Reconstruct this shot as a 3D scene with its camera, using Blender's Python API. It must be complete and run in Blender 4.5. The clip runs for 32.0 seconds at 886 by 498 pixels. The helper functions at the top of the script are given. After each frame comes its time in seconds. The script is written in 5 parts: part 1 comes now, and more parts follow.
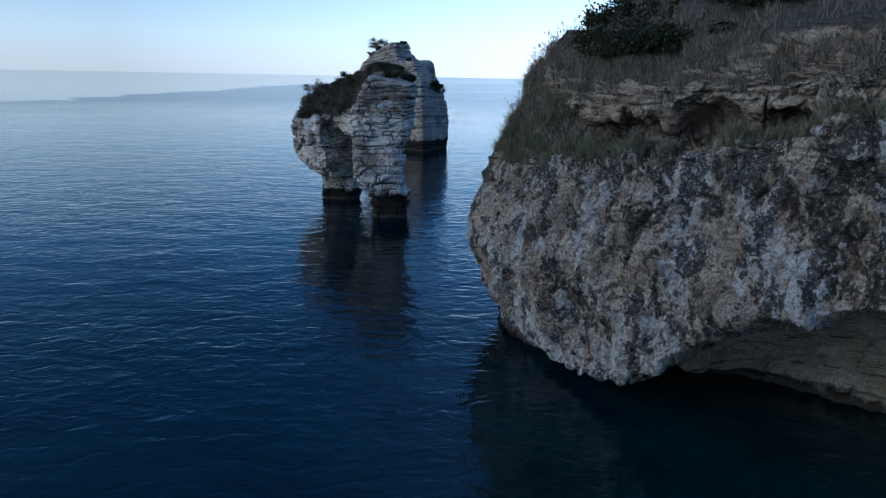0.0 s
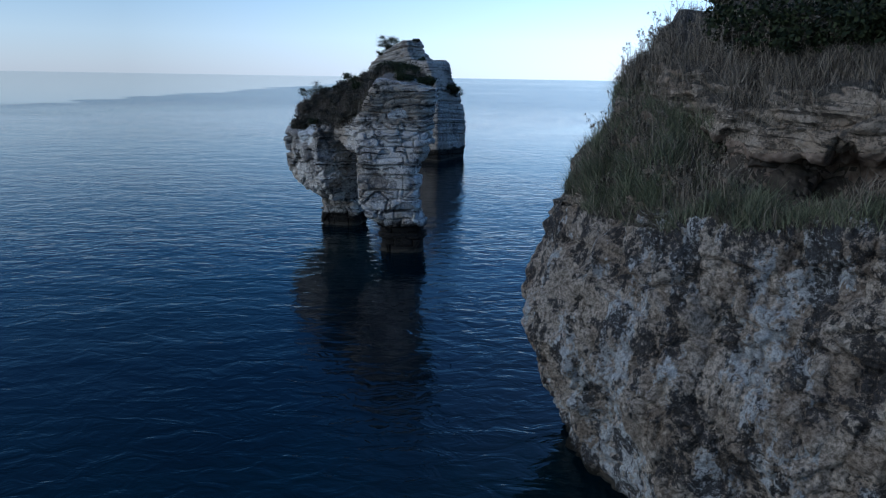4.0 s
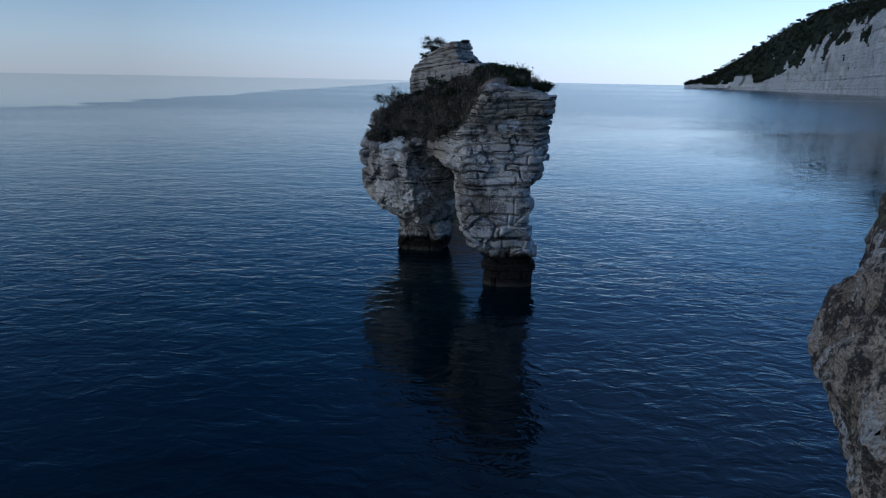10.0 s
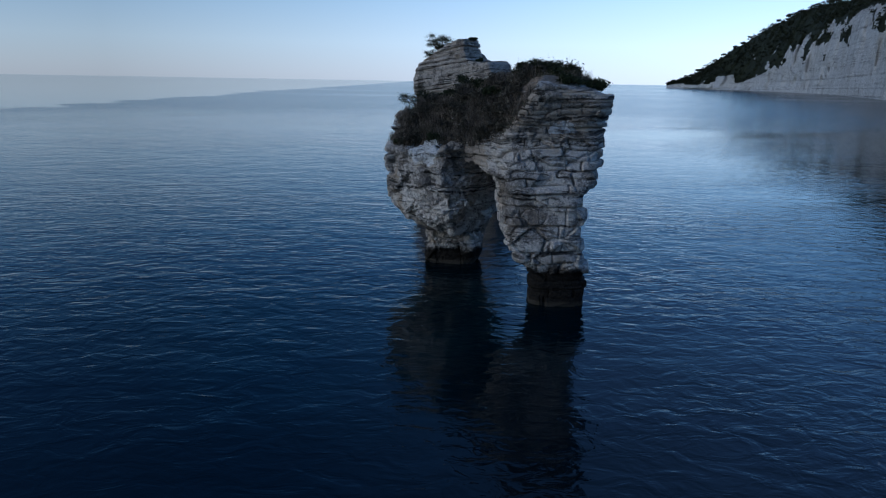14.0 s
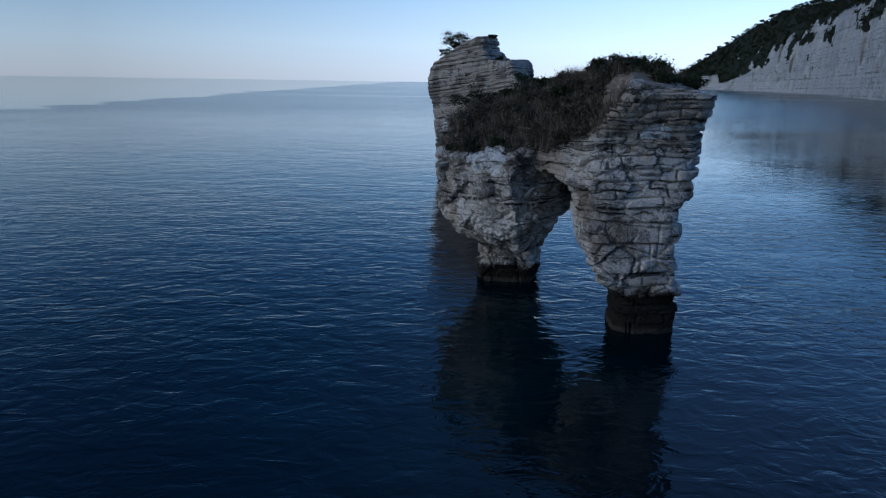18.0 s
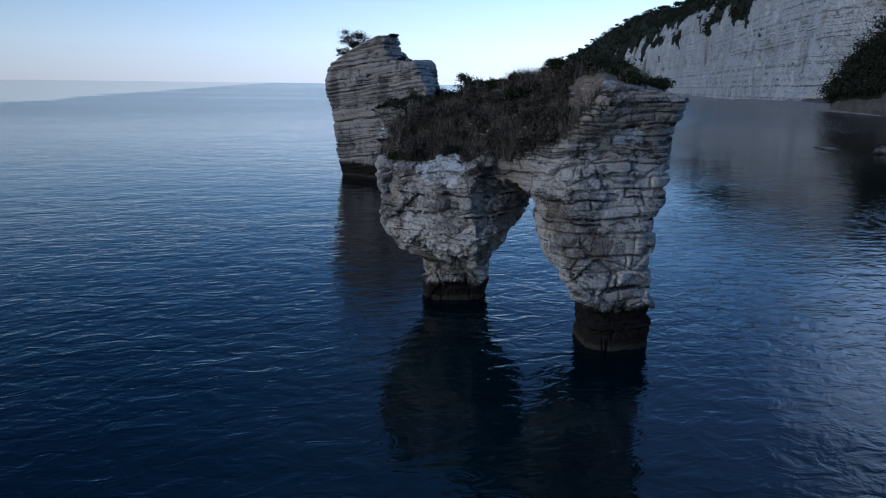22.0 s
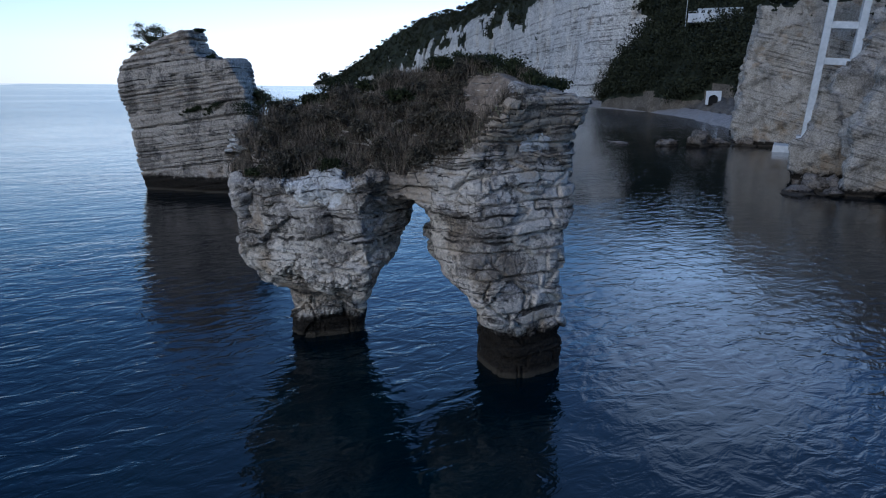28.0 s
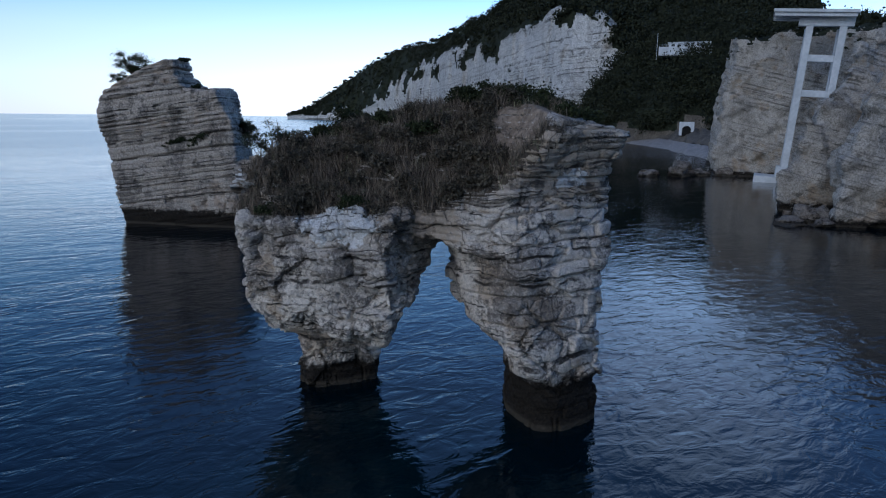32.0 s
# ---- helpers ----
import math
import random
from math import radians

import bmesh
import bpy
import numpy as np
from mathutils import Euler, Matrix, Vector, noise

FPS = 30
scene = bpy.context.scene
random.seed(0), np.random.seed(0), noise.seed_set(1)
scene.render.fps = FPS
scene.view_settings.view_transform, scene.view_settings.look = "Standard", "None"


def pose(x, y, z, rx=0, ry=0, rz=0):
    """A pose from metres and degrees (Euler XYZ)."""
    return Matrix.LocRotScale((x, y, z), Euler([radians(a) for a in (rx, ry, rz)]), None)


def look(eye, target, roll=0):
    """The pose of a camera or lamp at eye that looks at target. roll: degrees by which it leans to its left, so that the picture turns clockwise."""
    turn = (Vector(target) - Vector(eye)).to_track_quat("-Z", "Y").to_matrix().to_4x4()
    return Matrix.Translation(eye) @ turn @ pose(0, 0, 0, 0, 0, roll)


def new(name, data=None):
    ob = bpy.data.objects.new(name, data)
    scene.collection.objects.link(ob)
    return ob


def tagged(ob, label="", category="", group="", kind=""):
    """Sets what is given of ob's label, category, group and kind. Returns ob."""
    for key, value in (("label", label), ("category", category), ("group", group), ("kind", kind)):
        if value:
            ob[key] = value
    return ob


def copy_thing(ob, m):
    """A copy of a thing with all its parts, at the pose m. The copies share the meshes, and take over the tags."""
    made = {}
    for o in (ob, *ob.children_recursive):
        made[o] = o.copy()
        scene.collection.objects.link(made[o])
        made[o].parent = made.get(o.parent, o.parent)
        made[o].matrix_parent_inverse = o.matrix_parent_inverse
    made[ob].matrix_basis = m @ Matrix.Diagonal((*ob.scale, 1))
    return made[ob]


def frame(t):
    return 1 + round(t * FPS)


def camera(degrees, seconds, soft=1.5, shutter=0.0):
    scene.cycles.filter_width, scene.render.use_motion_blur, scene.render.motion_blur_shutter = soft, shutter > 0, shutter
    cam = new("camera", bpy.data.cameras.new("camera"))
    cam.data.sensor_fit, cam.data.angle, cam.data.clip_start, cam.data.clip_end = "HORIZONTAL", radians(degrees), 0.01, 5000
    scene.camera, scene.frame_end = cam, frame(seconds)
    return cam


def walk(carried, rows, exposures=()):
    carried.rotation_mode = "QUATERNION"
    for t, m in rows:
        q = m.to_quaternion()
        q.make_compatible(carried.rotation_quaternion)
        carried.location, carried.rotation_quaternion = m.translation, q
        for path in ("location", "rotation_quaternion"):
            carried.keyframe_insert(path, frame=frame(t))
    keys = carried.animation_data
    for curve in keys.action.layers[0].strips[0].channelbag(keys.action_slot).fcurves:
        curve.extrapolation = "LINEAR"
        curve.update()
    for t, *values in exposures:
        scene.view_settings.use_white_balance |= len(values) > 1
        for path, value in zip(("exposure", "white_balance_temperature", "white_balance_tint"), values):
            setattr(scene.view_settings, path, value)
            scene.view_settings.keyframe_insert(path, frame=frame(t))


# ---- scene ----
cam = camera(68.2, 32.0, 1.2)
METRES, EYE, TILT, LEAN, TURN = 50.0, 13.0, -14.85, -1.0, 0.0
ROWS = [
    (0.0, 0.0, 0.0, 0.0, 0.0, 0.0, 0.0),
    (0.5, -0.0015, 0.0356, 0.0095, 0.64, 0.03, -0.21),
    (1.0, -0.0032, 0.0742, 0.0199, 0.76, 0.05, -0.26),
    (1.5, -0.0042, 0.1066, 0.029, 0.79, 0.04, -0.24),
    (2.0, -0.0061, 0.1401, 0.0379, 0.8, 0.04, -0.17),
    (2.5, -0.0081, 0.1669, 0.0449, 0.79, 0.05, -0.17),
    (3.0, -0.0102, 0.1952, 0.053, 0.79, 0.08, -0.17),
    (3.5, -0.0153, 0.2147, 0.0589, 0.79, 0.06, -0.12),
    (5.5, -0.0634, 0.2679, 0.0735, 0.81, 0.16, -0.24),
    (6.0, -0.0767, 0.2815, 0.0775, 0.79, 0.19, -0.31),
    (6.5, -0.0887, 0.2936, 0.0809, 0.79, 0.2, -0.3),
    (7.0, -0.1027, 0.3073, 0.0851, 0.8, 0.22, -0.29),
    (7.5, -0.1151, 0.3194, 0.0886, 0.82, 0.24, -0.28),
    (8.0, -0.1293, 0.333, 0.0927, 0.82, 0.24, -0.27),
    (8.5, -0.1409, 0.3445, 0.0958, 0.84, 0.3, -0.22),
    (9.0, -0.1537, 0.3543, 0.0987, 0.84, 0.3, -0.24),
    (9.5, -0.1644, 0.362, 0.101, 0.84, 0.3, -0.23),
    (10.0, -0.1754, 0.371, 0.1036, 0.8, 0.29, -0.25),
    (10.5, -0.1842, 0.3799, 0.1073, 0.62, 0.25, -0.25),
    (11.0, -0.1946, 0.3895, 0.1091, 0.51, 0.3, -0.12),
    (11.5, -0.2026, 0.4018, 0.1119, 0.42, 0.29, -0.14),
    (12.0, -0.2114, 0.4096, 0.1136, 0.32, 0.32, -0.08),
    (12.5, -0.2178, 0.4205, 0.1163, 0.2, 0.27, -0.11),
    (13.0, -0.2248, 0.4327, 0.1181, -0.0, 0.3, -0.0),
    (13.5, -0.2333, 0.4459, 0.1209, -0.3, 0.29, 0.06),
    (14.0, -0.2455, 0.4555, 0.1225, -0.6, 0.33, 0.21),
    (14.5, -0.2561, 0.468, 0.1251, -0.69, 0.34, 0.24),
    (16.5, -0.3024, 0.5116, 0.1349, -0.87, 0.36, 0.35),
    (17.0, -0.314, 0.5244, 0.1382, -1.12, 0.34, 0.41),
    (17.5, -0.3249, 0.5379, 0.1419, -1.45, 0.35, 0.51),
    (18.0, -0.3357, 0.5501, 0.1453, -1.86, 0.36, 0.65),
    (18.5, -0.3471, 0.5603, 0.1481, -2.31, 0.34, 0.74),
    (19.0, -0.3579, 0.5726, 0.1516, -2.84, 0.34, 0.89),
    (19.5, -0.3694, 0.5816, 0.1544, -4.04, 0.33, 1.21),
    (20.0, -0.3791, 0.5929, 0.1571, -5.61, 0.33, 1.72),
    (20.5, -0.3877, 0.6016, 0.1604, -7.24, 0.24, 2.12),
    (21.0, -0.3943, 0.6122, 0.1632, -8.95, 0.21, 2.6),
    (21.5, -0.4004, 0.6227, 0.166, -10.7, 0.14, 3.06),
    (22.0, -0.4063, 0.6326, 0.1686, -12.28, 0.04, 3.52),
    (22.5, -0.4115, 0.6417, 0.1712, -13.59, -0.05, 3.82),
    (23.0, -0.4161, 0.651, 0.1736, -14.91, -0.15, 4.16),
    (23.5, -0.4205, 0.6602, 0.1759, -16.35, -0.24, 4.54),
    (24.0, -0.4243, 0.6702, 0.1787, -17.82, -0.36, 4.91),
    (24.5, -0.4284, 0.679, 0.1816, -19.27, -0.49, 5.29),
    (25.0, -0.4325, 0.6884, 0.1848, -20.71, -0.63, 5.66),
    (25.5, -0.4361, 0.6984, 0.1878, -22.15, -0.79, 6.0),
    (26.0, -0.4395, 0.7083, 0.1904, -23.65, -0.94, 6.34),
    (26.5, -0.4421, 0.7181, 0.193, -25.14, -1.11, 6.74),
    (28.5, -0.4515, 0.7559, 0.2019, -30.18, -1.73, 7.9),
    (29.0, -0.4541, 0.7642, 0.2042, -30.67, -1.8, 8.0),
    (29.5, -0.4562, 0.7715, 0.2065, -30.96, -1.83, 8.08),
    (30.0, -0.4577, 0.7782, 0.2089, -31.19, -0.61, 8.1),
    (30.5, -0.4587, 0.7847, 0.2106, -31.44, 0.62, 8.14),
    (31.0, -0.46, 0.7911, 0.2121, -31.61, 0.63, 8.14),
    (31.5, -0.4622, 0.7981, 0.2139, -31.64, 0.61, 8.14),
    (32.0, -0.4657, 0.8059, 0.216, -31.65, 0.6, 8.13),
]
walk(cam, [(t, pose(0, 0, EYE, TILT, LEAN, TURN) @ pose(METRES * x, METRES * y, METRES * z, 90 + pitch, roll, yaw)) for t, x, y, z, yaw, pitch, roll in ROWS],
     [(0.0, 0.50, 5500, 4), (3.5, 0.38, 5500, 4), (8.0, -0.10, 5550, 5), (18.0, -0.05, 5600, 6), (24.0, 0.20, 5750, 9), (28.5, 0.46, 5850, 9), (32.0, 0.30, 5850, 9)])

# ---- light: clear cool sky with soft veiled sunlight from behind, glow over the land ----
SUN_BEARING, SUN_HEIGHT, GLOW_BEARING = 250.0, 27.0, 70.0
world = bpy.data.worlds.new("dawn_sky")
scene.world = world
world.use_nodes = True
wn, wl = world.node_tree.nodes, world.node_tree.links
sky = wn.new("ShaderNodeTexSky")
sky.sky_type, sky.sun_disc = "NISHITA", False
sky.sun_elevation, sky.sun_rotation = radians(SUN_HEIGHT), radians(SUN_BEARING)
sky.air_density, sky.dust_density, sky.ozone_density = 1.0, 0.5, 2.0
wl.new(sky.outputs[0], wn["Background"].inputs[0])
wn["Background"].inputs[1].default_value = 0.022
# thin veil, bright low down and dim overhead
veil, both = wn.new("ShaderNodeBackground"), wn.new("ShaderNodeAddShader")
height, tone, turn = wn.new("ShaderNodeSeparateXYZ"), wn.new("ShaderNodeValToRGB"), wn.new("ShaderNodeTexCoord")
wl.new(turn.outputs["Generated"], height.inputs[0])
wl.new(height.outputs[2], tone.inputs[0])
stops = tone.color_ramp.elements
stops[0].position, stops[0].color = 0.0, (0.66, 0.69, 0.78, 1)
stops[1].position, stops[1].color = 1.0, (0.025, 0.065, 0.17, 1)
for at, colour in ((0.05, (0.64, 0.745, 0.88, 1)), (0.11, (0.45, 0.61, 0.81, 1)), (0.17, (0.18, 0.40, 0.71, 1)), (0.26, (0.055, 0.21, 0.50, 1)), (0.40, (0.014, 0.095, 0.32, 1))):
    stops.new(at).color = colour
toward, share = wn.new("ShaderNodeVectorMath"), wn.new("ShaderNodeMapRange")
toward.operation = "DOT_PRODUCT"
toward.inputs[1].default_value = (math.sin(radians(GLOW_BEARING)), math.cos(radians(GLOW_BEARING)), 0)
wl.new(turn.outputs["Generated"], toward.inputs[0])
wl.new(toward.outputs["Value"], share.inputs[0])
for k, value in enumerate((-0.1, 1.0, 0.53, 1.5), 1):
    share.inputs[k].default_value = value
# the brightest sky stands over the land where day breaks
dawn, dawn_lift, dawn_glow, all_sky = wn.new("ShaderNodeVectorMath"), wn.new("ShaderNodeMapRange"), wn.new("ShaderNodeBackground"), wn.new("ShaderNodeAddShader")
dawn.operation, dawn_lift.interpolation_type = "DOT_PRODUCT", "SMOOTHERSTEP"
dawn.inputs[1].default_value = Vector((math.sin(radians(54)), math.cos(radians(54)), math.tan(radians(20)))).normalized()
wl.new(turn.outputs["Generated"], dawn.inputs[0])
wl.new(dawn.outputs["Value"], dawn_lift.inputs[0])
for k, value in enumerate((0.972, 1.0, 0.0, 0.62), 1):
    dawn_lift.inputs[k].default_value = value
wide_lift, dawn_sum = wn.new("ShaderNodeMapRange"), wn.new("ShaderNodeMath")
wide_lift.interpolation_type = "SMOOTHSTEP"
wl.new(dawn.outputs["Value"], wide_lift.inputs[0])
for k, value in enumerate((0.40, 1.0, 0.0, 0.11), 1):
    wide_lift.inputs[k].default_value = value
wl.new(dawn_lift.outputs[0], dawn_sum.inputs[0])
wl.new(wide_lift.outputs[0], dawn_sum.inputs[1])
wl.new(dawn_sum.outputs[0], dawn_glow.inputs[1])
dawn_glow.inputs[0].default_value = (0.80, 0.89, 1.0, 1)
wl.new(share.outputs[0], veil.inputs[1])
wl.new(tone.outputs[0], veil.inputs[0])
wl.new(wn["Background"].outputs[0], both.inputs[0])
wl.new(veil.outputs[0], both.inputs[1])
wl.new(both.outputs[0], all_sky.inputs[0])
wl.new(dawn_glow.outputs[0], all_sky.inputs[1])
wl.new(all_sky.outputs[0], wn["World Output"].inputs[0])
sun = new("sun", bpy.data.lights.new("sun", "SUN"))
sun.data.energy, sun.data.angle, sun.data.color = 0.84, radians(45), (0.98, 0.97, 0.97)
sun.matrix_world = look((300 * math.sin(radians(SUN_BEARING)), 300 * math.cos(radians(SUN_BEARING)), 300 * math.tan(radians(SUN_HEIGHT))), (0, 0, 0))


# ---- materials ----
class Nodes:
    """A node material under construction."""

    def __init__(self, name, rough=0.8, spec=0.3):
        self.mat = bpy.data.materials.new(name)
        self.mat.use_nodes = True
        self.t = self.mat.node_tree
        self.p = self.t.nodes["Principled BSDF"]
        self.p.inputs["Roughness"].default_value = rough
        self.p.inputs["Specular IOR Level"].default_value = spec
        self.pos = self.t.nodes.new("ShaderNodeTexCoord").outputs["Object"]

    def put(self, socket, value):
        if isinstance(value, bpy.types.NodeSocket):
            self.t.links.new(value, socket)
        else:
            socket.default_value = value

    def scaled(self, sx, sy, sz, turn=0.0, shift=(0, 0, 0)):
        n = self.t.nodes.new("ShaderNodeMapping")
        n.inputs["Scale"].default_value = (sx, sy, sz)
        n.inputs["Rotation"].default_value = (0, 0, radians(turn))
        n.inputs["Location"].default_value = shift
        self.put(n.inputs["Vector"], self.pos)
        return n.outputs[0]

    def noise(self, scale, detail=4.0, rough=0.55, vec=None, distort=0.0):
        n = self.t.nodes.new("ShaderNodeTexNoise")
        self.put(n.inputs["Vector"], self.pos if vec is None else vec)
        n.inputs["Scale"].default_value, n.inputs["Detail"].default_value = scale, detail
        n.inputs["Roughness"].default_value, n.inputs["Distortion"].default_value = rough, distort
        return n.outputs[0]

    def cells(self, scale, feature="DISTANCE_TO_EDGE", vec=None, rand=1.0):
        n = self.t.nodes.new("ShaderNodeTexVoronoi")
        n.feature = feature
        self.put(n.inputs["Vector"], self.pos if vec is None else vec)
        n.inputs["Scale"].default_value, n.inputs["Randomness"].default_value = scale, rand
        return n.outputs[0]

    def math(self, op, a, b=0.0, c=0.0):
        n = self.t.nodes.new("ShaderNodeMath")
        n.operation = op
        for i, v in enumerate((a, b, c)):
            self.put(n.inputs[i], v)
        return n.outputs[0]

    def ramp(self, v, lo, hi, a=0.0, b=1.0, smooth=True):
        n = self.t.nodes.new("ShaderNodeMapRange")
        n.interpolation_type = "SMOOTHSTEP" if smooth else "LINEAR"
        for i, x in enumerate((v, lo, hi, a, b)):
            self.put(n.inputs[i], x)
        return n.outputs[0]

    def mix(self, f, a, b, kind="MIX"):
        n = self.t.nodes.new("ShaderNodeMix")
        n.data_type, n.blend_type = "RGBA", kind
        self.put(n.inputs[0], f)
        for i, v in ((6, a), (7, b)):
            self.put(n.inputs[i], (*v, 1.0) if isinstance(v, tuple) and len(v) == 3 else v)
        return n.outputs[2]

    def axis(self, i):
        n = self.t.nodes.new("ShaderNodeSeparateXYZ")
        self.put(n.inputs[0], self.pos)
        return n.outputs[i]

    def up(self):
        n = self.t.nodes.new("ShaderNodeNewGeometry")
        s = self.t.nodes.new("ShaderNodeSeparateXYZ")
        self.put(s.inputs[0], n.outputs["Normal"])
        return s.outputs[2]

    def bump(self, height, distance, strength=1.0, normal=None):
        n = self.t.nodes.new("ShaderNodeBump")
        self.put(n.inputs["Height"], height)
        n.inputs["Distance"].default_value, n.inputs["Strength"].default_value = distance, strength
        if normal is not None:
            self.put(n.inputs["Normal"], normal)
        return n.outputs[0]

    def done(self, colour, normal=None, rough=None):
        self.put(self.p.inputs["Base Color"], (*colour, 1.0) if isinstance(colour, tuple) and len(colour) == 3 else colour)
        if normal is not None:
            self.put(self.p.inputs["Normal"], normal)
        if rough is not None:
            self.put(self.p.inputs["Roughness"], rough)
        return self.mat


def limestone(name, pale, warm, lichen, grain=1.0, lichen_share=0.5, warm_share=0.5, tide=1.5, beds=0.35, streaks=0.0, partings=0.7, webs=0.7, dip=(-0.03, 0.02), rust=None, soil=None, lies=(0.42, 0.80), mottle=0.54, crown=None, grey=None, fresh=None):
    """Bedded white limestone with lichen, weathered warm patches, cracks, and a dark algae band above the water."""
    n = Nodes(name, 0.88, 0.25)
    z = n.axis(2)
    big = n.noise(0.30 / grain, 5, 0.6)
    mid = n.noise(1.1 / grain, 9, 0.68, n.scaled(1, 1, 1.3))
    fine = n.noise(9.0 / grain, 6, 0.75)
    grit = n.noise(24.0 / grain, 3, 0.7)
    col = n.mix(n.ramp(fine, 0.40, 0.58), tuple(c * mottle for c in pale), pale)
    col = n.mix(n.ramp(grit, 0.40, 0.52, 0.48 * (1.0 - mottle), 0.0), col, lichen)
    warmth = n.ramp(n.math("ADD", n.math("MULTIPLY", big, 0.7), n.math("MULTIPLY", mid, 0.3)), 0.62 - 0.3 * warm_share, 0.72 - 0.3 * warm_share)
    if rust:
        for (rx, ry, rz), reach in rust:
            far2 = n.math("ADD", n.math("ADD", n.math("POWER", n.math("SUBTRACT", n.axis(0), rx), 2.0), n.math("POWER", n.math("SUBTRACT", n.axis(1), ry), 2.0)), n.math("POWER", n.math("MULTIPLY", n.math("SUBTRACT", z, rz), 1.5), 2.0))
            warmth = n.math("MAXIMUM", warmth, n.math("MULTIPLY", n.ramp(n.math("ADD", n.math("SQRT", far2), n.math("MULTIPLY", n.math("SUBTRACT", mid, 0.5), 6.0)), reach * 0.5, reach, 1.0, 0.0), 0.85))
    col = n.mix(n.math("MULTIPLY", warmth, n.ramp(fine, 0.3, 0.6, 0.55, 1.0)), col, warm)
    dark = n.math("MULTIPLY", n.ramp(mid, 0.66 - 0.25 * lichen_share, 0.72 - 0.25 * lichen_share), n.ramp(n.noise(5.5 / grain, 7, 0.78), 0.42, 0.54))
    patch = n.math("MULTIPLY", n.ramp(n.noise(0.55 / grain, 8, 0.66, n.scaled(1, 1, 0.8, 0, (5, 9, 3))), 0.665 - 0.25 * lichen_share, 0.70 - 0.25 * lichen_share), n.ramp(fine, 0.40, 0.60, 1.0, 0.45))
    col = n.mix(n.math("MULTIPLY", n.math("MAXIMUM", dark, patch), 0.82), col, lichen)
    if crown:
        # grey lichen film, thicker towards the weathered top
        film = n.ramp(n.math("ADD", z, n.math("MULTIPLY", n.math("SUBTRACT", n.noise(0.42, 7, 0.62, n.scaled(1, 1, 0.75, 0, (2, 6, 1))), 0.5), 15.0)), crown[0], crown[1])
        seaward = n.ramp(n.math("SUBTRACT", n.math("MULTIPLY", n.axis(0), 0.573), n.math("MULTIPLY", n.axis(1), 0.82)), 0.0, 3.0, 1.0, 0.25)
        film = n.math("MULTIPLY", film, seaward)
        for (rx, ry, rz), reach in grey:
            far2 = n.math("ADD", n.math("ADD", n.math("POWER", n.math("SUBTRACT", n.axis(0), rx), 2.0), n.math("POWER", n.math("SUBTRACT", n.axis(1), ry), 2.0)), n.math("POWER", n.math("MULTIPLY", n.math("SUBTRACT", z, rz), 0.8), 2.0))
            film = n.math("MAXIMUM", film, n.ramp(n.math("ADD", n.math("SQRT", far2), n.math("MULTIPLY", n.math("SUBTRACT", n.noise(1.6, 6, 0.7), 0.5), 3.0)), reach * 0.6, reach, 1.0, 0.0))
        col = n.mix(n.math("MULTIPLY", film, n.ramp(n.noise(6.5, 6, 0.7), 0.36, 0.56, 0.30, 0.72)), col, tuple(c * 1.15 for c in lichen))
    if fresh:
        # freshly broken rim without lichen
        for (rx, ry, rz), reach in fresh:
            far2 = n.math("ADD", n.math("ADD", n.math("POWER", n.math("SUBTRACT", n.axis(0), rx), 2.0), n.math("POWER", n.math("SUBTRACT", n.axis(1), ry), 2.0)), n.math("POWER", n.math("MULTIPLY", n.math("SUBTRACT", z, rz), 2.2), 2.0))
            bright = n.ramp(n.math("ADD", n.math("SQRT", far2), n.math("MULTIPLY", n.math("SUBTRACT", n.noise(1.3, 7, 0.7), 0.5), 4.0)), reach * 0.85, reach, 1.0, 0.0)
            col = n.mix(n.math("MULTIPLY", bright, n.ramp(fine, 0.36, 0.52, 0.45, 0.95)), col, (0.80, 0.80, 0.80))
    # beds: thin dark partings that follow the layers
    level = n.math("ADD", z, n.math("ADD", n.math("MULTIPLY", n.axis(0), dip[0]), n.math("MULTIPLY", n.axis(1), dip[1])))
    layer = n.math("ADD", n.math("MULTIPLY", level, 1.0 / beds), n.math("MULTIPLY", n.noise(0.5 / grain, 3), 0.9))
    lay = n.t.nodes.new("ShaderNodeTexNoise")
    lay.noise_dimensions = "1D"
    n.put(lay.inputs["W"], layer)
    lay.inputs["Scale"].default_value, lay.inputs["Detail"].default_value = 1.0, 3.0
    parting = n.math("MULTIPLY", n.ramp(n.math("ABSOLUTE", n.math("SUBTRACT", lay.outputs[0], 0.5)), 0.0, 0.028, 1.0, 0.0), n.ramp(n.noise(0.9 / grain, 5, 0.65), 0.42, 0.56))
    warp = n.t.nodes.new("ShaderNodeVectorMath")
    warp.operation = "MULTIPLY_ADD"
    ncol = n.t.nodes.new("ShaderNodeTexNoise")
    n.put(ncol.inputs["Vector"], n.pos)
    ncol.inputs["Scale"].default_value, ncol.inputs["Detail"].default_value = 2.2 / grain, 4.0
    n.put(warp.inputs[0], ncol.outputs["Color"])
    warp.inputs[1].default_value = (0.4, 0.4, 0.3)
    n.put(warp.inputs[2], n.scaled(1, 1, 1.7))
    crack = n.math("MULTIPLY", n.ramp(n.cells(0.75 / grain, vec=warp.outputs[0]), 0.0, 0.018, 1.0, 0.0), n.ramp(n.noise(0.6 / grain, 2), 0.44, 0.54))
    small = n.math("MULTIPLY", n.ramp(n.cells(2.3 / grain, vec=warp.outputs[0]), 0.0, 0.03, 0.7, 0.0), n.ramp(n.noise(0.9 / grain, 2), 0.5, 0.6))
